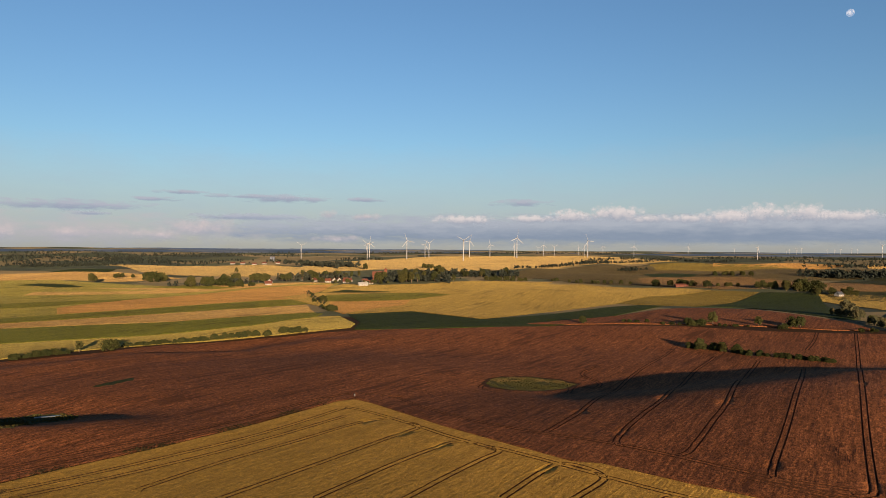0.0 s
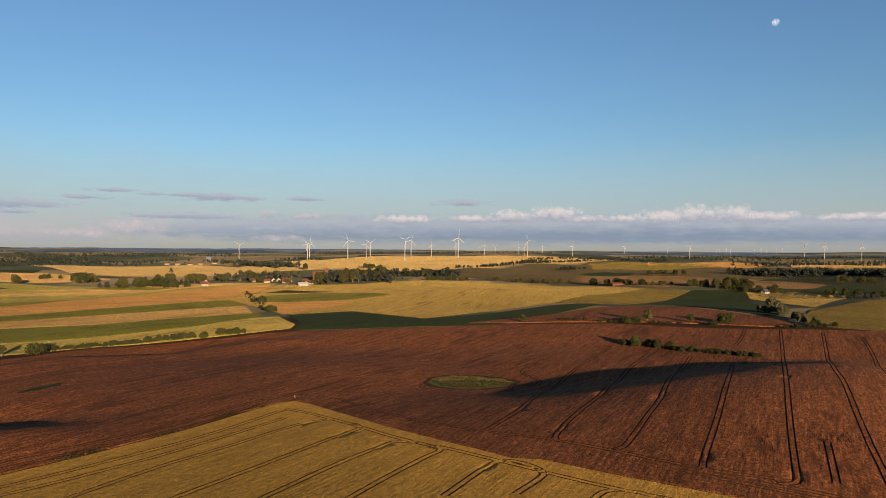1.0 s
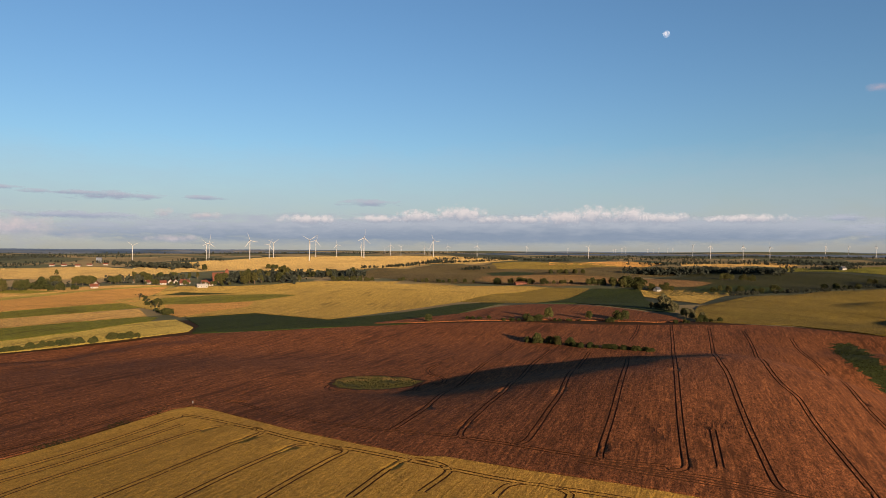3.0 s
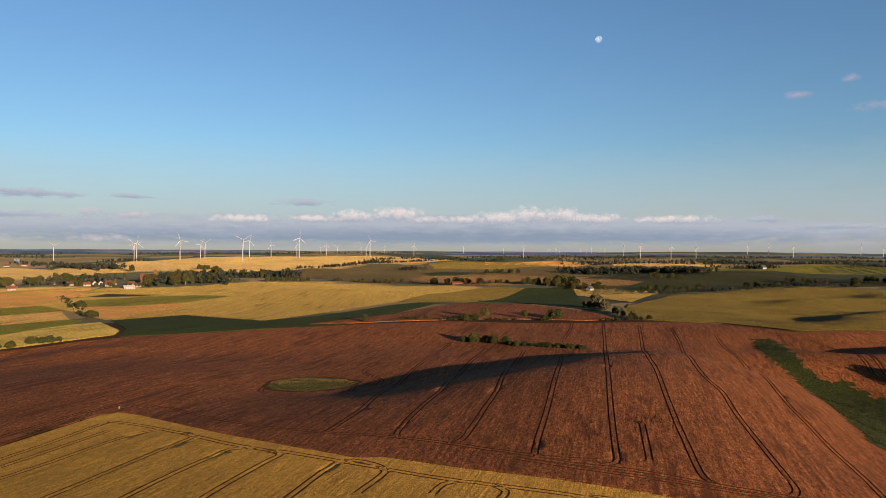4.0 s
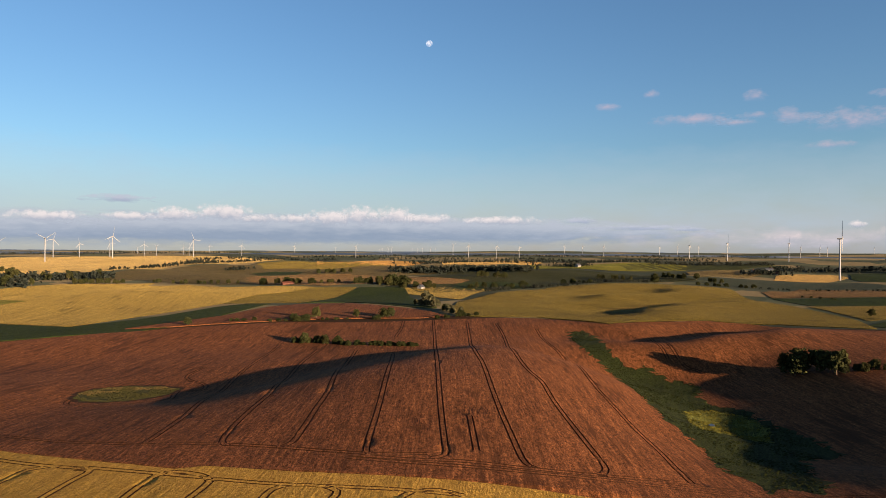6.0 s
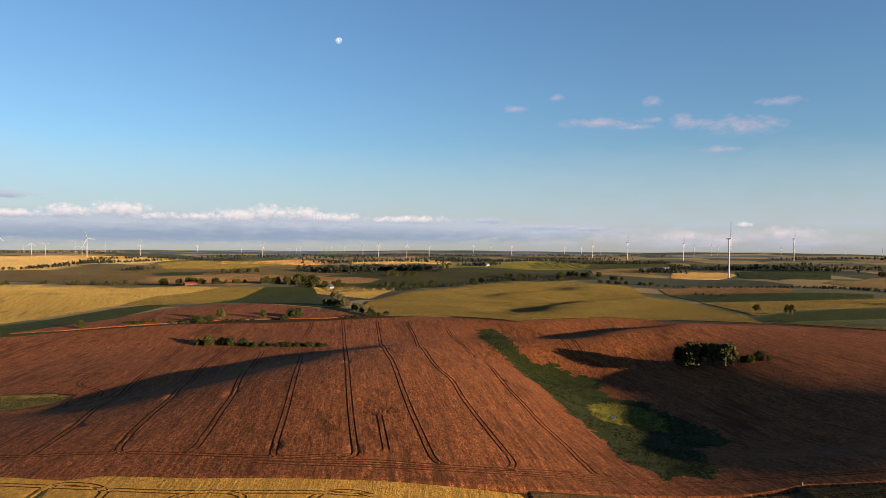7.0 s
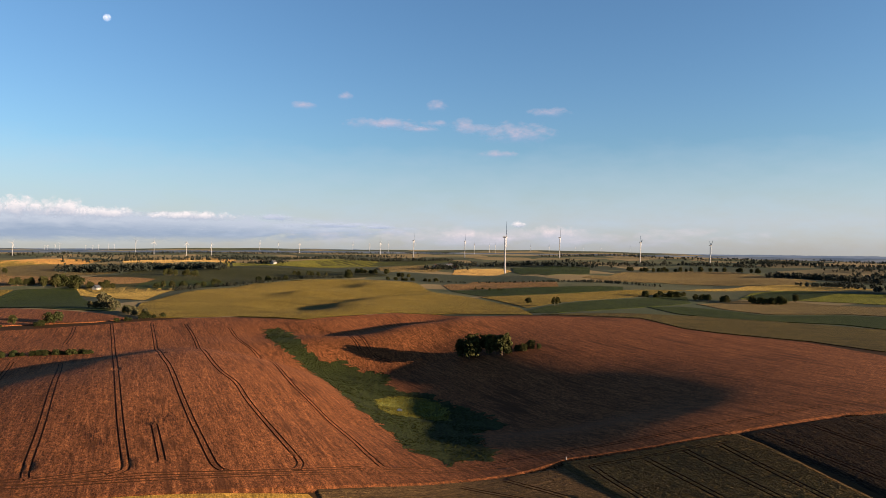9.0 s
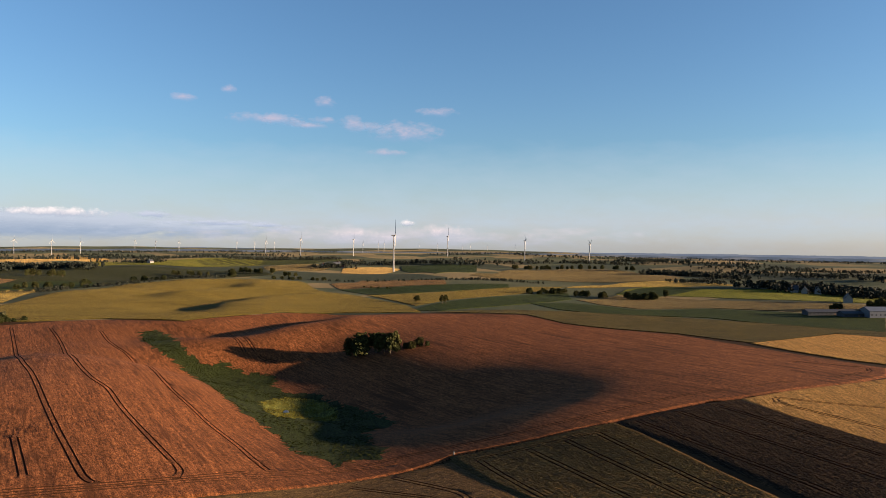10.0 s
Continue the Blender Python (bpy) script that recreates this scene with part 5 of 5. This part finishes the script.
WEEDS = [(357.2, 459.4), (368.6, 457), (369.3, 440.1), (338.8, 391.1), (330.2, 364.9), (344.2, 354.7), (342, 341.1), (351.6, 321.4), (339.5, 305.6), (328.7, 301.2), (320.2, 283.6), (320.6, 258.5), (307.7, 232.4), (296.7, 202.6), (279.3, 177.8), (254, 176.3), (225.8, 152.8), (213.2, 139.8), (202.1, 135.7), (202.6, 142.7), (189.8, 142.8), (194.6, 156.3), (197.4, 168.9), (219.7, 197.2), (230.2, 218), (237.7, 233.8), (252.6, 259.9), (268, 284), (307.8, 343.6), (317.1, 372.2), (320.3, 392.5), (334, 424.1)]
field("weed_strip", "weedbed", 0.74, "dark green strip of weeds in a wet gully", "weeds", WEEDS, ragged=7.0)
scatter("weeds", "rank dark green weeds along a wet gully", "weeds", WEEDS, 6000, 0.22, .6, WEED, .72, 5, .06, -.15)
SEDGE = [(285.6, 268), (300.3, 274.2), (309.7, 270.1), (312.7, 258.1), (307.5, 241.9), (294.8, 223.4), (274.4, 208.5), (265.9, 210.7), (267.2, 225.6), (250.9, 225.4), (259.5, 241.2)]
field("sedge_patch", "sedgebed", 0.82, "bright yellow-green sedge round a small pool", "sedge", SEDGE, ragged=5.0)
scatter("sedges", "bright yellow-green sedges round a small pool", "sedge", SEDGE, 1800, .35, .4, BRIGHT, .8, 7, .1, -.3)
water("pond", "small dark pool among bright sedge", 276.5, 242.5, 2.6, 1.3, 40, 0.95)
LEFT = [(-187.6, 242), (-177.3, 245.4), (-168.3, 251.3), (-158.8, 253.5), (-151.2, 251.2), (-149.5, 245.5), (-158.4, 239.5), (-153.4, 217.8), (-165.6, 213.7)]
field("pond_bank", "reedbed", 0.76, "grassy bank of a small field pond", "reed bed", LEFT, ragged=2.0)
scatter("reeds", "green reeds round a small field pond", "reeds", LEFT, 1500, .3, .4, REED, .74, 9, .12, -.3)
water("pond", "pale strip of water in a reedy field pond", -161.9, 248.8, 4.5, .5, 30, 0.95)
PATCH = [(-169.6, 290.8), (-167.2, 299.9), (-162.1, 312.5), (-158.7, 307.2), (-162.6, 296.2), (-167.1, 290.6)]
field("weed_patch", "weedbed", 0.74, "narrow green weedy patch in the rust field", "weeds", PATCH, ragged=1.5)
RANK = leaves("rank_weeds", (0.017, 0.014, 0.006))
EDGE = [(-127.5, 177), (-114.6, 193.8), (-98.9, 213.6), (-81.4, 241.8), (-66.8, 272.5), (-60.3, 284.3), (-59, 278.1), (-64.9, 265), (-79.4, 236), (-96.7, 208.9), (-112.5, 190.2), (-125.2, 173.8)]
scatter("field_edge_weeds", "dark brown-green weeds along the field boundary", "weeds", EDGE, 1500, .5, .4, RANK, .3, 11, .08, .0)


# ---- boundary posts ----
def boundary_post(x, y):
    bm = bmesh.new()
    bmesh.ops.create_cone(bm, segments=8, radius1=.22, radius2=.16, depth=1.7, cap_ends=True, matrix=Matrix.Translation((0, 0, .75)))
    bmesh.ops.bevel(bm, geom=[e for e in bm.edges if e.calc_length() < .2], offset=.03, segments=1, affect="EDGES")
    me = bpy.data.meshes.new("boundary_post")
    bm.to_mesh(me)
    bm.free()
    me.materials.append(PLASTER)
    ob = tagged(new("boundary_post", me), "short white concrete post at a field corner", "post", group="boundary posts")
    ob.matrix_basis = pose(x, y, float(land(x, y)))


boundary_post(-54.3, 287.2)
boundary_post(214, 112.3)


# ---- standing crops ----
RUST_HEADS = heads("rust_heads", (0.100, 0.0365, 0.0112))
WHEAT_HEADS = heads("wheat_heads", (0.200, 0.114, 0.022))
DULL_HEADS = heads("dull_heads", (0.045, 0.027, 0.011))
OLIVE_HEADS = heads("olive_heads", (0.066, 0.046, 0.015))
stalks("rust_field", "rust_crop_heads", "ripe rust-brown crop heads in drill rows", RUST_HEADS, 62, .6, 255000, .03, .09, 520, 1, (POND, WEEDS, LEFT, PATCH))
stalks("wheat_field", "wheat_ears", "ripe golden wheat ears in drill rows", WHEAT_HEADS, 57, .5, 120000, .04, .11, 330, 2)
stalks("barley_field", "barley_ears", "olive barley ears in drill rows", OLIVE_HEADS, 57, .8, 30000, .1, .22, 330, 3)
stalks("striped_field", "stubble_rows", "dull brown stubble in drilled strips", DULL_HEADS, 35, 1.2, 30000, .1, .22, 380, 4)


def drill_gaps(name, label, centres, turn, height, seed):
    """Short bare gaps in the drill rows, in loose groups, where the crop has not stood."""
    r = random.Random(seed)
    d = Vector((math.cos(radians(turn)), math.sin(radians(turn))))
    n = Vector((-d.y, d.x))
    verts, faces = [], []
    for cx, cy in centres:
        for k in range(16):
            mid = Vector((cx, cy)) + n * round(r.gauss(0, 2.2) / .6) * .6 + d * r.gauss(0, 5)
            half, w = r.uniform(1.0, 3.2), r.uniform(.06, .13)
            b = len(verts)
            for s, t in ((-1, -1), (-.4, 1), (.5, 1.1), (1, -.8), (0, -1.2)):
                p = mid + d * half * s * r.uniform(.8, 1.1) + n * w * t * r.uniform(.6, 1.2)
                verts.append((p.x, p.y, float(land(p.x, p.y)) + height))
            faces.append((b, b + 4, b + 3, b + 2, b + 1))
    tagged(link(name, verts, faces, [SOIL]), label, "crop gaps", kind="stuff")


drill_gaps("bare_drill_gaps", "dark bare gaps in the drill rows of a rust-brown crop", [(105, 218.3), (104.6, 211.3), (124.4, 217.8), (131.4, 220.5), (138.7, 217.9), (148.5, 220.8), (154.6, 220.4), (189.2, 224.2), (176.3, 254.5), (164, 224.6)], 62, .8, 21)


# ---- sky: clouds and moon ----
def cloud_stuff(name, low, high, soft, puff, cover, thick, rag_by=2.6, billow=0.0):
    """A cloud seen far off, glowing by itself: ragged by noise inside an oval, painted pale above as if lit and grey
    below.
    """
    m = bpy.data.materials.new(name)
    m.use_nodes = True
    t = m.node_tree
    t.nodes.remove(t.nodes["Principled BSDF"])
    uv = node(t, "ShaderNodeUVMap").outputs[0]
    oi = node(t, "ShaderNodeObjectInfo").outputs["Random"]
    pos = node(t, "ShaderNodeTexCoord").outputs["Object"]
    shift = node(t, "ShaderNodeVectorMath", {0: oi, 1: (900, 700, 500)}, operation="MULTIPLY").outputs[0]
    p = node(t, "ShaderNodeVectorMath", {0: pos, 1: shift}, operation="ADD").outputs[0]
    p = node(t, "ShaderNodeMapping", {"Vector": p, "Scale": (1, 1, puff)}).outputs[0]
    n = grain(t, p, soft, 7, 0.62)
    if billow:
        lump = node(t, "ShaderNodeTexVoronoi", {"Vector": p, "Scale": soft * 1.5, "Detail": 3.0, "Roughness": 0.6, "Smoothness": 0.6}, feature="SMOOTH_F1", normalize=True).outputs["Distance"]
        lump = node(t, "ShaderNodeMath", {0: lump, 1: -1.3, 2: 0.95}, operation="MULTIPLY_ADD").outputs[0]
        n = node(t, "ShaderNodeMix", {"Factor": billow, "A": n, "B": lump}).outputs[0]
    r = node(t, "ShaderNodeVectorMath", {0: uv}, operation="LENGTH").outputs["Value"]
    shape = node(t, "ShaderNodeMath", {0: 1.0, 1: r}, operation="SUBTRACT").outputs[0]
    rag = node(t, "ShaderNodeMath", {0: n, 1: rag_by, 2: cover - rag_by / 2}, operation="MULTIPLY_ADD").outputs[0]
    d = node(t, "ShaderNodeMath", {0: shape, 1: rag}, operation="ADD").outputs[0]
    a = node(t, "ShaderNodeMapRange", {"Value": d, "From Min": 0.2, "From Max": 0.2 + thick}).outputs[0]
    edge = node(t, "ShaderNodeMapRange", {"Value": shape, "From Min": 0.0, "From Max": 0.15}).outputs[0]
    a = node(t, "ShaderNodeMath", {0: a, 1: edge}, operation="MULTIPLY").outputs[0]
    v = node(t, "ShaderNodeSeparateXYZ", {"Vector": uv}).outputs[1]
    base = node(t, "ShaderNodeMapRange", {"Value": v, "From Min": -0.95, "From Max": -0.35}).outputs[0]
    a = node(t, "ShaderNodeMath", {0: a, 1: base}, operation="MULTIPLY").outputs[0]
    v = node(t, "ShaderNodeMath", {0: n, 1: 1.4, 2: v}, operation="MULTIPLY_ADD").outputs[0]
    # lit tops and shaded bases are painted into the glow
    col = ramp(t, node(t, "ShaderNodeMapRange", {"Value": v, "From Min": 0.1, "From Max": 1.3}).outputs[0], [(0.15, low), (0.75, high)])
    em = node(t, "ShaderNodeEmission", {"Color": col, "Strength": 0.29})
    tr = node(t, "ShaderNodeBsdfTransparent")
    mx = node(t, "ShaderNodeMixShader", {0: a, 1: tr.outputs[0], 2: em.outputs[0]})
    t.links.new(mx.outputs[0], t.nodes["Material Output"].inputs[0])
    return m


CLOUDS = {
    "bank": cloud_stuff("cloud_bank", (0.275, 0.335, 0.415), (0.47, 0.50, 0.54), 0.0055, 4.5, 0.2, 0.5, 2.2, 0.25),
    "veil": cloud_stuff("horizon_veil", (0.50, 0.50, 0.53), (0.46, 0.52, 0.58), 0.003, 3.0, 0.0, 1.1, 0.35),
    "haze": cloud_stuff("cloud_haze", (0.43, 0.44, 0.50), (0.60, 0.54, 0.54), 0.004, 3.0, 0.0, 1.2),
    "cumulus": cloud_stuff("cumulus", (0.38, 0.41, 0.47), (0.80, 0.72, 0.67), 0.012, 1.2, -0.16, 0.5, 2.5, 0.7),
    "pinkcumulus": cloud_stuff("pink_cumulus", (0.43, 0.44, 0.49), (0.70, 0.60, 0.57), 0.011, 1.3, -0.1, 0.9, 2.3, 0.6),
    "streak": cloud_stuff("cloud_streak", (0.34, 0.39, 0.48), (0.50, 0.52, 0.57), 0.008, 5.0, 0.0, 0.6),
    "wisp": cloud_stuff("pink_wisp", (0.28, 0.36, 0.50), (0.54, 0.45, 0.50), 0.012, 1.8, 0.0, 1.5, 2.6, 0.3),
}


def cloud(kind, bearing, lift, wide, tall, label, far=4850, whole=False):
    n, k = (120 if whole else 24), 8
    verts, faces, uvs = [], [], []
    for i in range(n + 1):
        for j in range(k + 1):
            u, v = 2 * i / n - 1, 2 * j / k - 1
            b, e = radians(bearing + u * wide / 2), radians(lift + v * tall / 2)
            verts.append((far * math.cos(e) * math.sin(b), far * math.cos(e) * math.cos(b), 62 + far * math.sin(e)))
            uvs.append((0 if whole else u, v))
    for i in range(n):
        for j in range(k):
            a = i * (k + 1) + j
            faces.append((a, a + k + 1, a + k + 2, a + 1))
    ob = link("cloud", verts, faces, [CLOUDS[kind]])
    layer = ob.data.uv_layers.new(name="UVMap")
    for p in ob.data.polygons:
        for l in p.loop_indices:
            layer.data[l].uv = uvs[ob.data.loops[l].vertex_index]
    ob.visible_shadow = False
    tagged(ob, label, "backdrop", kind="structure")


# horizon haze painted as a glowing sheet across the low sky
cloud("veil", 30, 2.0, 190, 16, "pale haze along the whole horizon", 4900, True)
cloud("bank", 1.72, 1.43, 58.0, 3.1, "long grey-blue cloud bank low over the horizon", 4880)
cloud("bank", 25.79, 1.40, 54.0, 2.6, "long grey-blue cloud bank low over the horizon", 4875)
cloud("bank", 16.97, 1.66, 46.0, 2.6, "long grey-blue cloud bank low over the horizon", 4870)
cloud("haze", -30.69, 1.03, 44.0, 3.4, "mottled pinkish haze cloud over the horizon", 4885)
cloud("haze", 58.37, 0.77, 46.0, 2.4, "mottled pinkish haze cloud over the horizon", 4865)
cloud("cumulus", 10.23, 2.84, 5.5, 2.13, "white cumulus heads above a cloud bank, painted as sunlit")
cloud("cumulus", 6.70, 2.62, 4.2, 1.48, "white cumulus heads above a cloud bank, painted as sunlit")
cloud("cumulus", 6.47, 2.49, 2.8, 1.11, "white cumulus heads above a cloud bank, painted as sunlit")
cloud("cumulus", 18.56, 2.51, 5.1, 1.94, "white cumulus heads above a cloud bank, painted as sunlit")
cloud("cumulus", 20.90, 2.73, 4.6, 2.03, "white cumulus heads above a cloud bank, painted as sunlit")
cloud("cumulus", 23.52, 2.69, 5.1, 1.94, "white cumulus heads above a cloud bank, painted as sunlit")
cloud("cumulus", 26.02, 2.45, 6.5, 1.39, "white cumulus heads above a cloud bank, painted as sunlit")
cloud("cumulus", 15.74, 2.40, 3.7, 1.11, "white cumulus heads above a cloud bank, painted as sunlit")
cloud("cumulus", 3.54, 2.39, 5.5, 0.92, "white cumulus heads above a cloud bank, painted as sunlit")
cloud("cumulus", 12.81, 2.38, 5.5, 1.02, "white cumulus heads above a cloud bank, painted as sunlit")
cloud("cumulus", -1.96, 2.28, 7.4, 1.11, "white cumulus heads above a cloud bank, painted as sunlit")
cloud("cumulus", 32.55, 2.36, 9.2, 1.02, "white cumulus heads above a cloud bank, painted as sunlit")
cloud("pinkcumulus", -22.61, 1.37, 6.9, 2.59, "cumulus low over the horizon, painted as lit pink")
cloud("pinkcumulus", -26.32, 0.88, 6.9, 1.29, "cumulus low over the horizon, painted as lit pink")
cloud("pinkcumulus", -31.60, 0.93, 4.2, 1.29, "cumulus low over the horizon, painted as lit pink")
cloud("pinkcumulus", -35.91, 0.94, 2.8, 1.66, "cumulus low over the horizon, painted as lit pink")
cloud("pinkcumulus", -12.05, 0.64, 5.1, 0.92, "cumulus low over the horizon, painted as lit pink")
cloud("pinkcumulus", -12.88, 2.64, 1.8, 1.11, "cumulus low over the horizon, painted as lit pink")
cloud("pinkcumulus", -9.79, 2.45, 3.7, 0.83, "cumulus low over the horizon, painted as lit pink")
cloud("cumulus", 58.28, 1.93, 1.6, 0.83, "small bright cumulus puff")
cloud("pinkcumulus", 60.92, 1.21, 6.5, 1.66, "cumulus low over the horizon, painted as lit pink")
cloud("pinkcumulus", 53.99, 0.99, 5.1, 1.39, "cumulus low over the horizon, painted as lit pink")
cloud("streak", -31.79, 2.96, 15.2, 1.11, "thin grey cloud streak with ragged edges")
cloud("streak", -16.53, 3.84, 9.2, 0.92, "thin grey cloud streak with ragged edges")
cloud("streak", -19.14, 3.95, 10.2, 0.55, "thin grey cloud streak with ragged edges")
cloud("streak", -25.74, 3.58, 5.5, 0.55, "thin grey cloud streak with ragged edges")
cloud("streak", -10.03, 3.86, 4.2, 0.55, "thin grey cloud streak with ragged edges")
cloud("streak", -24.14, 4.15, 5.1, 0.46, "thin grey cloud streak with ragged edges")
cloud("streak", 2.85, 3.67, 6.5, 0.83, "thin grey cloud streak with ragged edges")
cloud("streak", -19.13, 2.35, 12.0, 0.74, "thin grey cloud streak with ragged edges")
cloud("streak", -30.33, 2.39, 3.7, 0.46, "thin grey cloud streak with ragged edges")
cloud("streak", 38.88, 2.31, 4.2, 0.74, "thin grey cloud streak with ragged edges")
cloud("streak", 43.03, 1.78, 8.3, 0.65, "thin grey cloud streak with ragged edges")
cloud("streak", 47.18, 1.66, 3.2, 0.46, "thin grey cloud streak with ragged edges")
cloud("wisp", 44.13, 12.09, 1.4, 0.92, "small pink evening cloud wisp")
cloud("wisp", 40.81, 11.22, 2.4, 0.83, "small pink evening cloud wisp")
cloud("wisp", 51.69, 11.43, 2.2, 1.20, "small pink evening cloud wisp")
cloud("wisp", 46.77, 9.99, 6.9, 1.20, "small pink evening cloud wisp")
cloud("wisp", 48.52, 9.89, 3.7, 1.29, "small pink evening cloud wisp")
cloud("wisp", 51.47, 10.02, 2.8, 0.74, "small pink evening cloud wisp")
cloud("wisp", 53.68, 9.92, 2.3, 1.57, "small pink evening cloud wisp")
cloud("wisp", 54.84, 9.54, 4.2, 1.20, "small pink evening cloud wisp")
cloud("wisp", 58.12, 9.26, 6.9, 2.31, "small pink evening cloud wisp")
cloud("wisp", 60.67, 10.86, 4.2, 1.02, "small pink evening cloud wisp")
cloud("wisp", 56.61, 7.60, 3.7, 0.83, "small pink evening cloud wisp")
cloud("wisp", 50.34, 9.55, 3.2, 0.74, "small pink evening cloud wisp")


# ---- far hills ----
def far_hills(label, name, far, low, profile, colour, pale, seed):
    """A wooded ridge on the horizon, its haze painted as a glowing colour; profile: (bearing, degrees over the eye)
    along its top.
    """
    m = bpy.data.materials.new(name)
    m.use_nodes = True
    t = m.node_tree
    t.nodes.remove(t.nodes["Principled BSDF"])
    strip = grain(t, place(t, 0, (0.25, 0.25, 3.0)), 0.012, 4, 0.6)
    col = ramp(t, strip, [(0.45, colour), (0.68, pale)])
    # glows by itself, so the haze over the ridge is painted colour
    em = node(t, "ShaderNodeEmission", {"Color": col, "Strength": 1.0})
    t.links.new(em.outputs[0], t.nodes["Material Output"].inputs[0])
    b = np.arange(-46, 108, 0.09)
    top = np.interp(b, *zip(*profile)) + np.array([0.035 * noise.noise((v * .35, seed, 0)) + 0.02 * noise.noise((v * 2.1, seed, 3)) + 0.012 * noise.noise((v * 7.0, seed, 9)) for v in b])
    verts, faces = [], []
    for v, e in zip(b, top):
        sx, sy = math.sin(radians(v)), math.cos(radians(v))
        for deg, deep in ((low, 0), (e, 0), (e, 60), (low, 60)):
            verts.append(((far + deep) * sx, (far + deep) * sy, 62 + far * math.tan(radians(deg))))
    for k in range(len(b) - 1):
        for i in range(3):
            faces.append((4 * k + i, 4 * k + i + 1, 4 * k + i + 5, 4 * k + i + 4))
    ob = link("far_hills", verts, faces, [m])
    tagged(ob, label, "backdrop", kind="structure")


far_hills("glowing backdrop of wooded hills, pale blue-grey haze painted in", "painted_hill_haze", 4480, -1.2,
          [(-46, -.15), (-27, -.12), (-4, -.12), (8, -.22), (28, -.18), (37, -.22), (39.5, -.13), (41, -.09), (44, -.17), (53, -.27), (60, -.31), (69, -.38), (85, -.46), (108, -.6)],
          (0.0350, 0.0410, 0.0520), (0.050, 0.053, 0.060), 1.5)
far_hills("glowing backdrop belt of dark blue-green woods, haze painted in", "painted_wood_haze", 3640, -1.6,
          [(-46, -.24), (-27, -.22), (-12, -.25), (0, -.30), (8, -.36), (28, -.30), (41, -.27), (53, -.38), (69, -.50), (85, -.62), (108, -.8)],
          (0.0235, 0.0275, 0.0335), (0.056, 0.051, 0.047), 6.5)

MOON, mt, mb = shader("moon_rock", 1.0)
mn = grain(mt, place(mt, 0, (0.05, 0.05, 0.05)), 1.0, 4)
md = node(mt, "ShaderNodeBsdfDiffuse", {"Color": ramp(mt, mn, [(0.4, (0.03, 0.033, 0.04)), (0.6, (0.11, 0.11, 0.108))])})
ma = node(mt, "ShaderNodeAddShader", {0: md.outputs[0], 1: node(mt, "ShaderNodeBsdfTransparent").outputs[0]})
mt.links.new(ma.outputs[0], mt.nodes["Material Output"].inputs[0])
bm = bmesh.new()
bmesh.ops.create_uvsphere(bm, u_segments=32, v_segments=20, radius=22)
for f in bm.faces:
    f.smooth = True
me = bpy.data.meshes.new("moon")
bm.to_mesh(me)
bm.free()
me.materials.append(MOON)
moon = tagged(new("moon", me), "pale gibbous daytime moon in a blue sky", "backdrop", kind="structure")
mb_, me_ = (radians(v) for v in (26.45, 16.38))
moon.matrix_basis = pose(4880 * math.cos(me_) * math.sin(mb_), 4880 * math.cos(me_) * math.cos(mb_), 62 + 4880 * math.sin(me_))
moon.visible_shadow = False
